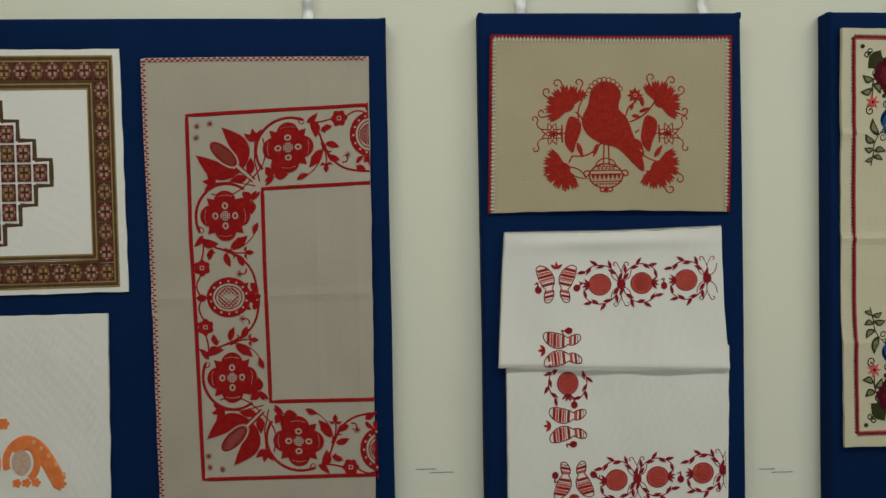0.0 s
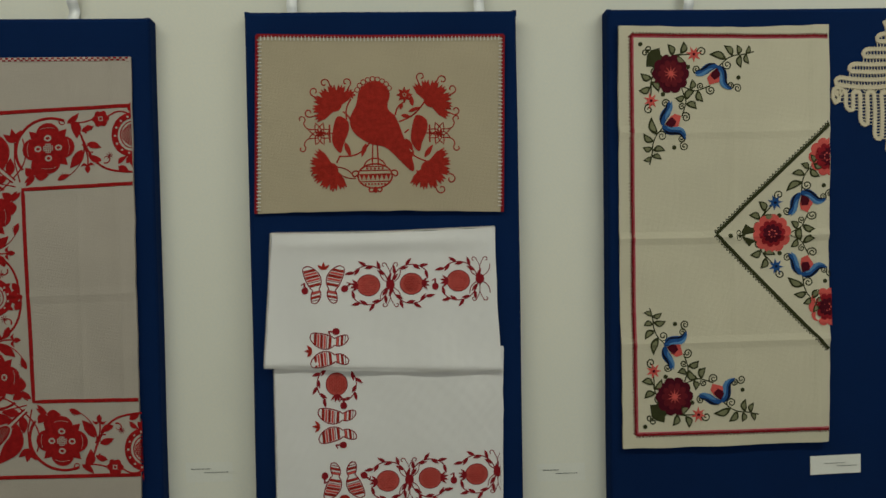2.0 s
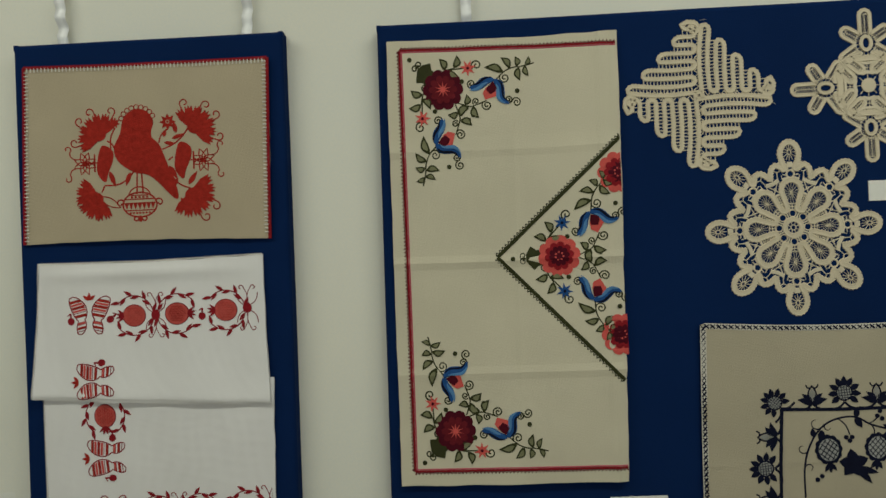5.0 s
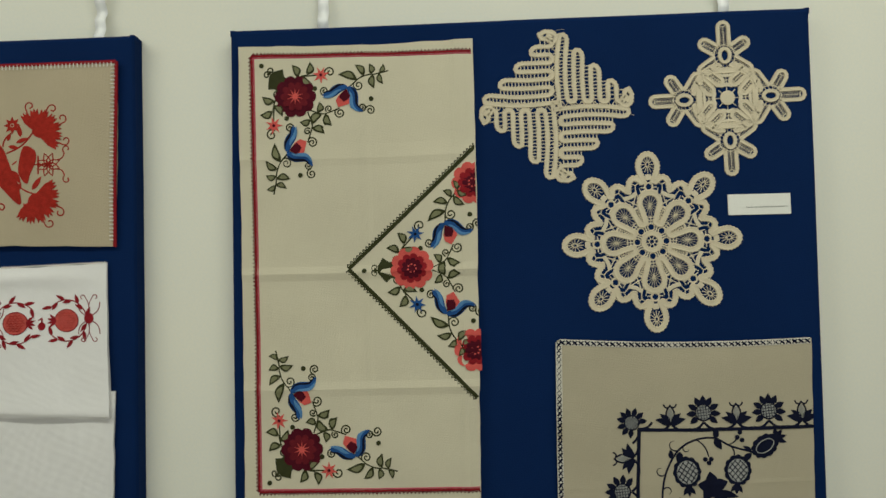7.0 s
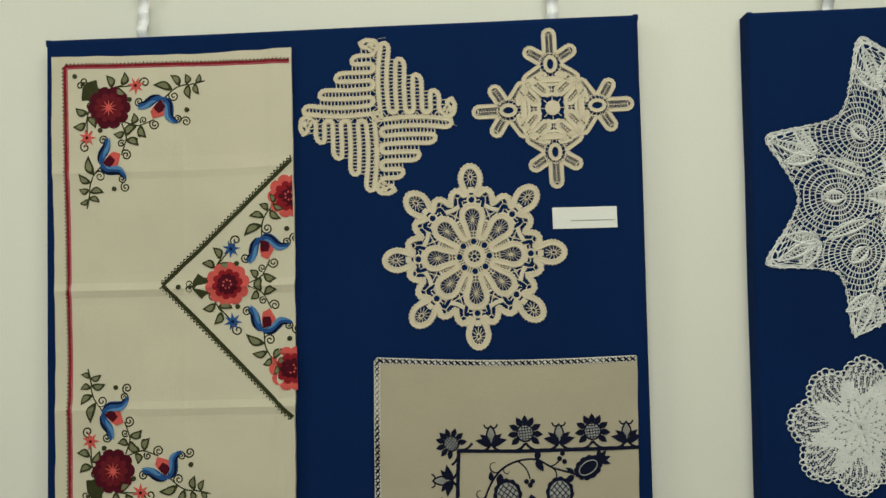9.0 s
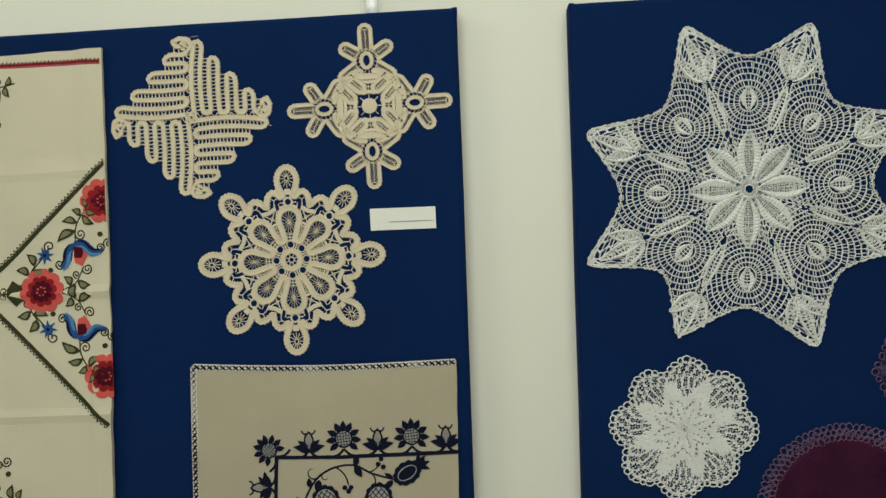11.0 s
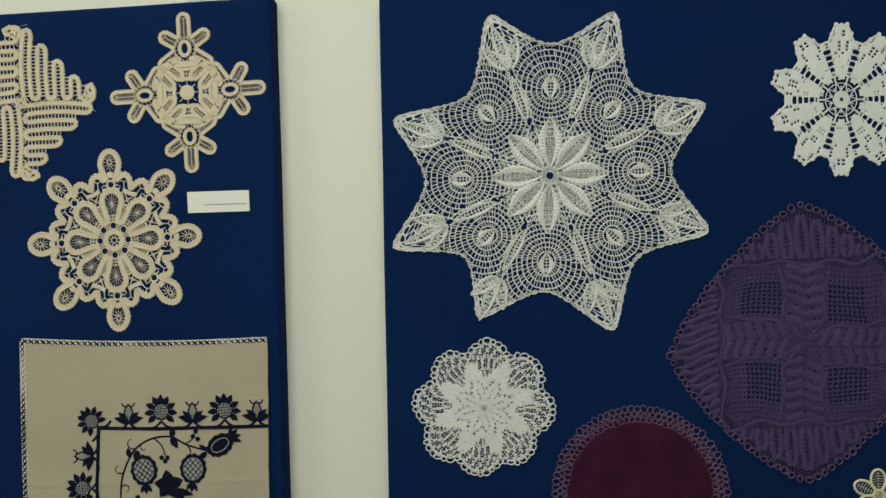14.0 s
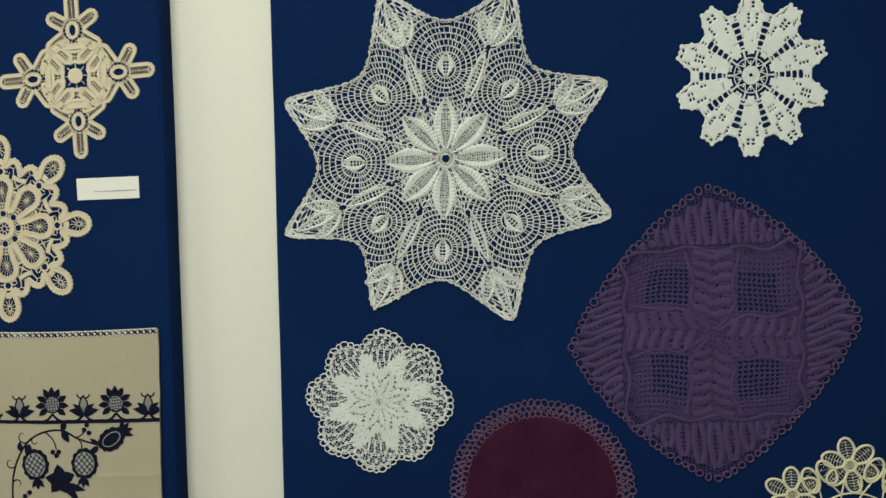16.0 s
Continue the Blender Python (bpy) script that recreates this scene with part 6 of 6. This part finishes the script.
def wheel_hole(u, v):
    f = (u * 10) % 1.0
    g = abs(f - 0.5)
    x, z = wheel_to(u, v)
    r = math.hypot(x - wx, z - wz)
    if r < 0.005:
        return -1
    if r < 0.0165:
        return 0.5 if abs(r - 0.0085) < 0.0016 and int(u * 120) % 6 < 2 else 0.04
    if r < 0.031 or (r < 0.085 and g * r < 0.0072):
        return -1
    k, ring_ = int(u * 80) % 8, int(r / 0.0070)
    if r > 0.072:
        return 0.60 if (k * 37 + ring_ * 101 + int(u * 10) * 17) % 11 < 4 else 0.05
    return 0.42 if (k * 53 + ring_ * 29 + int(u * 10) * 7) % 13 < 2 else 0.04


net("crochet_net", d6, wheel_to, 80, 20, wheel_hole, bright_yarn, brick=False, jitter=0.0006, seed=5)
t = Art(LB + 0.0003)
for k in range(10):
    m = at(wx, wz, 88 + 36 * k)
    t.line([m(0.015, 0), m(0.0255, 0.0078), m(0.039, 0.0115)], 0.0019, 0.0010)
    t.line([m(0.015, 0), m(0.0255, -0.0078), m(0.039, -0.0115)], 0.0019, 0.0010)
    t.line([m(0.015, 0), m(0.022, 0)], 0.0019, 0.0010)
for k in range(10):
    m = at(wx, wz, 88 + 36 * k + 18)
    for j in range(5):
        r = 0.0425 + 0.0098 * j
        t.line([m(r, -0.0075), m(r + 0.0020, 0), m(r, 0.0075)], 0.0026, 0.0010)
        t.line([m(r + 0.0032, -0.0075), m(r + 0.0012, 0), m(r + 0.0032, 0.0075)], 0.0022, 0.0010)
t.line(ellipse(0.0262, 0.0262, 48, wx, wz), 0.0017, 0.0010, None, True)
t.line(ellipse(0.0385, 0.0385, 60, wx, wz), 0.0022, 0.0012, None, True)
t.emit("thread_spoke", bright_yarn, d6, "open crochet ladder between wedges")
t = Art(LB + 0.0006)
t.line([wheel_to(i / 300, 1.0) for i in range(300)], 0.0040, 0.0014, None, True)
for k in range(10):
    for off in (-9, -4.5, 0, 4.5, 9):
        deg = 88 + 36 * k + off
        r = wheel_rim(deg) + 0.0016
        t.poly([(wx + r * math.cos(radians(deg)) + p, wz + r * math.sin(radians(deg)) + q) for p, q in ellipse(0.0034, 0.0034, 8)], 0.0014)
t.emit("picot_edge", bright_yarn, d6, "bright white picot edge")

d6.scale = (0.90, 1.0, 0.985)

# the purple diamond
px, pz = 2.6800, 1.4045
d7 = doily("dusky purple knitted diamond-shaped doily", px, pz, group="knitted doilies")


def purple_warp(x, z):
    """The pull in the hung knitting: its cross leans one way, its outline the other."""
    dx, dz = x - px, z - pz
    w = max(0.0, 1 - (math.hypot(dx, dz) / 0.175) ** 2)
    wob = 0.004 * w * noise.noise((dx * 20, dz * 20, 9))
    return px + dx + 0.05 * dz * w + wob, pz + dz + 0.075 * dx * (1 - w) - 0.17 * dx * w + wob


def purple_rim(deg):
    c, s = abs(math.cos(radians(deg))), abs(math.sin(radians(deg)))
    r = ((c / 0.203) ** 1.29 + (s / 0.214) ** 1.29) ** (-1 / 1.29)
    return r


def purple_to(u, v):
    deg = 360 * u
    r = 0.001 + purple_rim(deg) * v
    return purple_warp(px + r * math.cos(radians(deg)), pz + r * math.sin(radians(deg)))


def purple_square(u, v):
    x, z = (u - 0.5) * 0.256, (v - 0.5) * 0.256
    s = 1 - 0.10 * (abs(x) / 0.128) * (abs(z) / 0.128)
    return purple_warp(px + (x + 0.010 * noise.noise((x * 9, z * 9, 1))) * s, pz + (z + 0.010 * noise.noise((x * 9, z * 9, 5))) * s)


def purple_inner(u, v):
    x, z = abs(u - 0.5) * 0.256, abs(v - 0.5) * 0.256
    if max(x, z) > 0.121:
        return 0.45
    if max(x, z) > 0.096:
        return 0.30
    if x < 0.039 or z < 0.039:
        along, off = (z, x) if x < z else (x, z)
        chev = (along - off * 0.8) % 0.021
        return 0.50 if chev < 0.0052 and 0.004 < off < 0.030 else 0.22
    return 0.62


def purple_outer(u, v):
    x, z = px + purple_rim(360 * u) * v * math.cos(2 * math.pi * u), pz + purple_rim(360 * u) * v * math.sin(2 * math.pi * u)
    q = max(abs(x - px), abs(z - pz))
    if q < 0.108:
        return -1
    along = z if abs(x - px) > abs(z - pz) else x
    base = pz if abs(x - px) > abs(z - pz) else px
    k = ((along - base) / 0.0235) % 1.0
    edge = purple_rim(360 * u) * (1 - v)
    if edge < 0.012:
        return 0.72
    if abs(k - 0.5) < 0.10 and edge > 0.018:
        return 0.55
    if abs(k - 0.5) > 0.42:
        return 0.66 if edge < 0.07 else 0.4
    return 0.36


net("knitted_square", d7, purple_square, 34, 34, purple_inner, purple_yarn, brick=True, jitter=0.0005, wrap=False, seed=6)
net("leaf_border", d7, purple_to, 220, 48, purple_outer, purple_yarn, jitter=0.0005, seed=7)
t = Art(LB + 0.001)
for s in (1, -1):
    for axis in (0, 1):
        line = [((q - 0.5) * 0.25, s * (0.126 + 0.004 * math.sin(q * 21))) for q in [i / 40 for i in range(41)]]
        t.line([(px + (p[axis]), pz + p[1 - axis]) for p in line], 0.0048, 0.0014)
for k in range(4):
    m = at(px, pz, 90 * k)
    for v in (1, -1):
        t.line([m(u, v * (0.034 + 0.005 * math.sin(u * 62)) * min(1, u / 0.05)) for u in [0.006 + 0.115 * i / 24 for i in range(25)]], 0.0046, 0.0014)
    for j in range(6):
        u = 0.026 + 0.017 * j
        for v in (1, -1):
            t.line([m(u, 0.001 * v), m(u + 0.007, 0.012 * v), m(u + 0.010, 0.028 * v)], 0.0115, 0.0028)
    for j in range(-6, 7):
        # plump leaves side by side, pointing out from the inner square
        c = 0.0225 * j
        lim = 0.212 * max(0.0, 1 - (abs(c) / 0.216) ** 1.29) ** (1 / 1.29) - 0.010
        if lim > 0.140:
            ln = lim - 0.134
            mm = at(*m(0.133, c), 90 * k + (1.6 * j), 1.0)
            for v in (1, -1):
                t.line([mm(ln * q, v * (0.0018 + 0.0062 * math.sin(math.pi * (0.10 + 0.88 * q)))) for q in [i / 10 for i in range(11)]], 0.0085, 0.0026)
                for i in range(1, int(ln / 0.0062)):
                    t.line([mm(i * 0.0062 - 0.002, 0.0012 * v), mm(i * 0.0062 + 0.0012, 0.0078 * v)], 0.0036, 0.0018)
t.v = [(*[(q[0], v[1], q[1]) for q in (purple_warp(v[0], v[2]),)][0],) for v in t.v]
# same purple yarn, its highlights put into a lighter colour
t.emit("knitted_ribs", lit_purple_yarn, d7, "raised knitted ribs and leaves", smooth=True)
t = Art(LB + 0.0004)
n_loop = 104
for i in range(n_loop):
    x, z = purple_to(i / n_loop, 1.012)
    t.line(ellipse(0.0050 + 0.0009 * math.sin(i * 2.1), 0.0050 + 0.0009 * math.sin(i * 3.3), 10, x + 0.0012 * math.sin(i * 1.3), z + 0.0012 * math.sin(i * 1.7)), 0.0019, 0.0012, None, True)
t.emit("looped_edge", mauve_yarn, d7, "mauve looped edge")

# the maroon round mat with a mauve looped rim
qx, qz, QR = 2.4180, 1.1705, 0.1190
d8 = doily("round maroon felt mat with mauve crocheted rim", qx, qz, category="mat", group="knitted doilies")
verts, faces = [(qx, -0.0034, qz)], []
for j in range(1, 13):
    for i in range(72):
        r, q = QR * j / 12, math.radians(5 * i)
        verts.append((qx + r * math.cos(q), -(0.0030 + 0.0012 * noise.noise((r * math.cos(q) * 22, r * math.sin(q) * 22, 4)) if j < 12 else 0.0004), qz + r * math.sin(q)))
for i in range(72):
    faces.append((0, 1 + i, 1 + (i + 1) % 72))
    for j in range(11):
        faces.append((1 + j * 72 + i, 1 + (j + 1) * 72 + i, 1 + (j + 1) * 72 + (i + 1) % 72, 1 + j * 72 + (i + 1) % 72))
link_mesh("felt", verts, faces, maroon_felt, d8)
t = Art(LB + 0.0006)
for row, r in enumerate((0.1195, 0.1265, 0.1345)):
    n = 84
    for i in range(n):
        q = 360 * (i + 0.5 * (row % 2)) / n
        r_ = r + random.uniform(-0.0018, 0.0018)
        m = at(qx + r_ * math.cos(radians(q)), qz + r_ * math.sin(radians(q)), q + 90 + random.uniform(-25, 25), random.uniform(0.85, 1.2))
        t.line([m(*p) for p in ellipse(0.0046, 0.0062, 9)], 0.0019, 0.0013, None, True)
t.emit("looped_rim", mauve_yarn, d8, "mauve crocheted loops")

# the corded flower doily
fx, fz = 2.872, 1.098
d9 = doily("pale yellow corded lace doily of looped flowers", fx, fz, group="knitted doilies")
for k in range(7):
    q = 92 + 360 * k / 7
    c0 = (fx + 0.107 * math.cos(radians(q)), fz + 0.107 * math.sin(radians(q)))
    a = Art(LB)
    a.line(ellipse(0.0078, 0.0078, 16, *c0), 0.0030, 0.0020, None, True)
    for j in range(6):
        m = at(*c0, q + 60 * j + 8)
        a.line([m(0.0245 + p[0], p[1]) for p in ellipse(0.0165, 0.0112, 18)], 0.0040, 0.0020, None, True)
    fl = a.emit("corded_flower", cord_yarn, d9)
    t = Art(LB)
    for j in range(6):
        m = at(*c0, q + 60 * j + 8)
        for s in range(6):
            u = 0.013 + 0.0042 * s
            w = 0.0095 * math.sin(math.pi * ((u - 0.008) / 0.031) ** 0.85)
            t.line([m(u, -w), m(u + 0.0015, 0), m(u, w)], 0.0008, 0.0006)
        t.line([m(0.010, 0), m(0.037, 0)], 0.0008, 0.0006)
    mesh_fill(t, lambda u, v: (c0[0] + u, c0[1] + v), 0.007, 0.0026, 0.0008)
    for off in (-0.36, 0.36):
        m = at(*at(fx, fz, q + off * 360 / 7)(0.104, 0), q + off * 360 / 7 + off * 40)
        loop = Art(LB + 0.0006)
        loop.line([m(*p) for p in ellipse(0.0190, 0.0115, 18)], 0.0040, 0.0020, None, True)
        loop.line([m(*p) for p in zigzag((-0.016, 0), (0.016, 0), 0.015, 0.0045)], 0.0010, 0.0007)
        loop.emit("corded_leaf", cord_yarn, d9)
    t.emit("needle_filling", cord_yarn, fl)
a = Art(LB)
for k in range(14):
    q = 92 + 360 * (k + 0.5) / 14
    m = at(fx, fz, q)
    a.line([m(0.030, 0), m(0.052, 0.006), m(0.066, 0.0)], 0.0026, 0.0018)
    a.line([m(0.066, 0), m(0.085, 0.010)], 0.0026, 0.0018)
    a.line([m(0.066, 0), m(0.085, -0.010)], 0.0026, 0.0018)
a.line(ellipse(0.066, 0.066, 60, fx, fz), 0.0028, 0.0018, None, True)
a.line(ellipse(0.030, 0.030, 36, fx, fz), 0.0030, 0.0018, None, True)
for j in range(8):
    m = at(fx, fz, 45 * j)
    a.line([m(p[0], p[1]) for p in petal(0.030, 0.014, 8)], 0.0026, 0.0016, None, True)
a.emit("cord_web", cord_yarn, d9)


# ---- name cards: small print that cannot be read ----
def card(x0, x1, z0, z1, face, back, lines, label, tilt=0.0, wide=0.0011, paper=None, bow=0.0007):
    """A paper card with slightly curled edges; face is the depth of its front before the board's plane."""
    ob = thing("name_card", (x0 + x1) / 2, -face, z0, label, "name card", "name cards")
    verts, faces = [], []
    n = 8
    for j in range(3):
        for i in range(n + 1):
            s, t = i / n, j / 2
            x, z = x0 + (x1 - x0) * s, z0 + (z1 - z0) * t + tilt * (s - 0.5) * (x1 - x0)
            verts.append((x, -(face + bow * (2 * s - 1) ** 2 + 0.6 * bow * t), z))
    w = n + 1
    faces += [(j * w + i, j * w + i + 1, (j + 1) * w + i + 1, (j + 1) * w + i) for j in range(2) for i in range(n)]
    loop = list(range(w)) + [w + n, 2 * w + n] + [2 * w + i for i in range(n - 1, -1, -1)] + [w]
    b = len(verts)
    verts += [(verts[k][0], -back, verts[k][2]) for k in loop]
    q = len(loop)
    faces += [(loop[(k + 1) % q], loop[k], b + k, b + (k + 1) % q) for k in range(q)]
    link_mesh("paper", verts, faces, paper or card_paper, ob)
    rnd = random.Random(int(x0 * 1000))
    for u0, u1, v in lines:
        a = Art(face + 0.0009)
        x = x0 + u0
        while x < x0 + u1:
            ln = min(rnd.uniform(0.0015, 0.006), x0 + u1 - x)
            zz = z0 + v + tilt * (x - (x0 + x1) / 2)
            a.line([(x, zz), (x + ln, zz + tilt * ln)], wide * 0.8, 0.0002, flat=True)
            x += ln + 0.0012
        a.emit("print_line", ink, ob, "small dark printed line")
    return ob


card(1.2212, 1.3215, 1.1125, 1.1482, 0.0012, 0.0003, ((0.028, 0.070, 0.021), (0.052, 0.092, 0.015)), "white paper name card pinned on the blue board")
card(1.6905, 1.7960, 1.6495, 1.6846, 0.0012, 0.0003, ((0.030, 0.100, 0.0130),), "white paper name card beside the snowflake doily", -0.01)
card(0.0380, 0.1230, 1.1440, 1.1810, -0.0357, -0.0360, ((0.010, 0.046, 0.025), (0.034, 0.078, 0.018)), "white paper name card on the wall between boards", -0.02, 0.0015, wall_card_paper, 0.0)
card(0.6980, 0.7920, 1.1120, 1.1460, -0.0357, -0.0360, ((0.012, 0.042, 0.022), (0.036, 0.078, 0.015)), "white paper name card on the wall between boards", -0.02, 0.0015, wall_card_paper, 0.0)
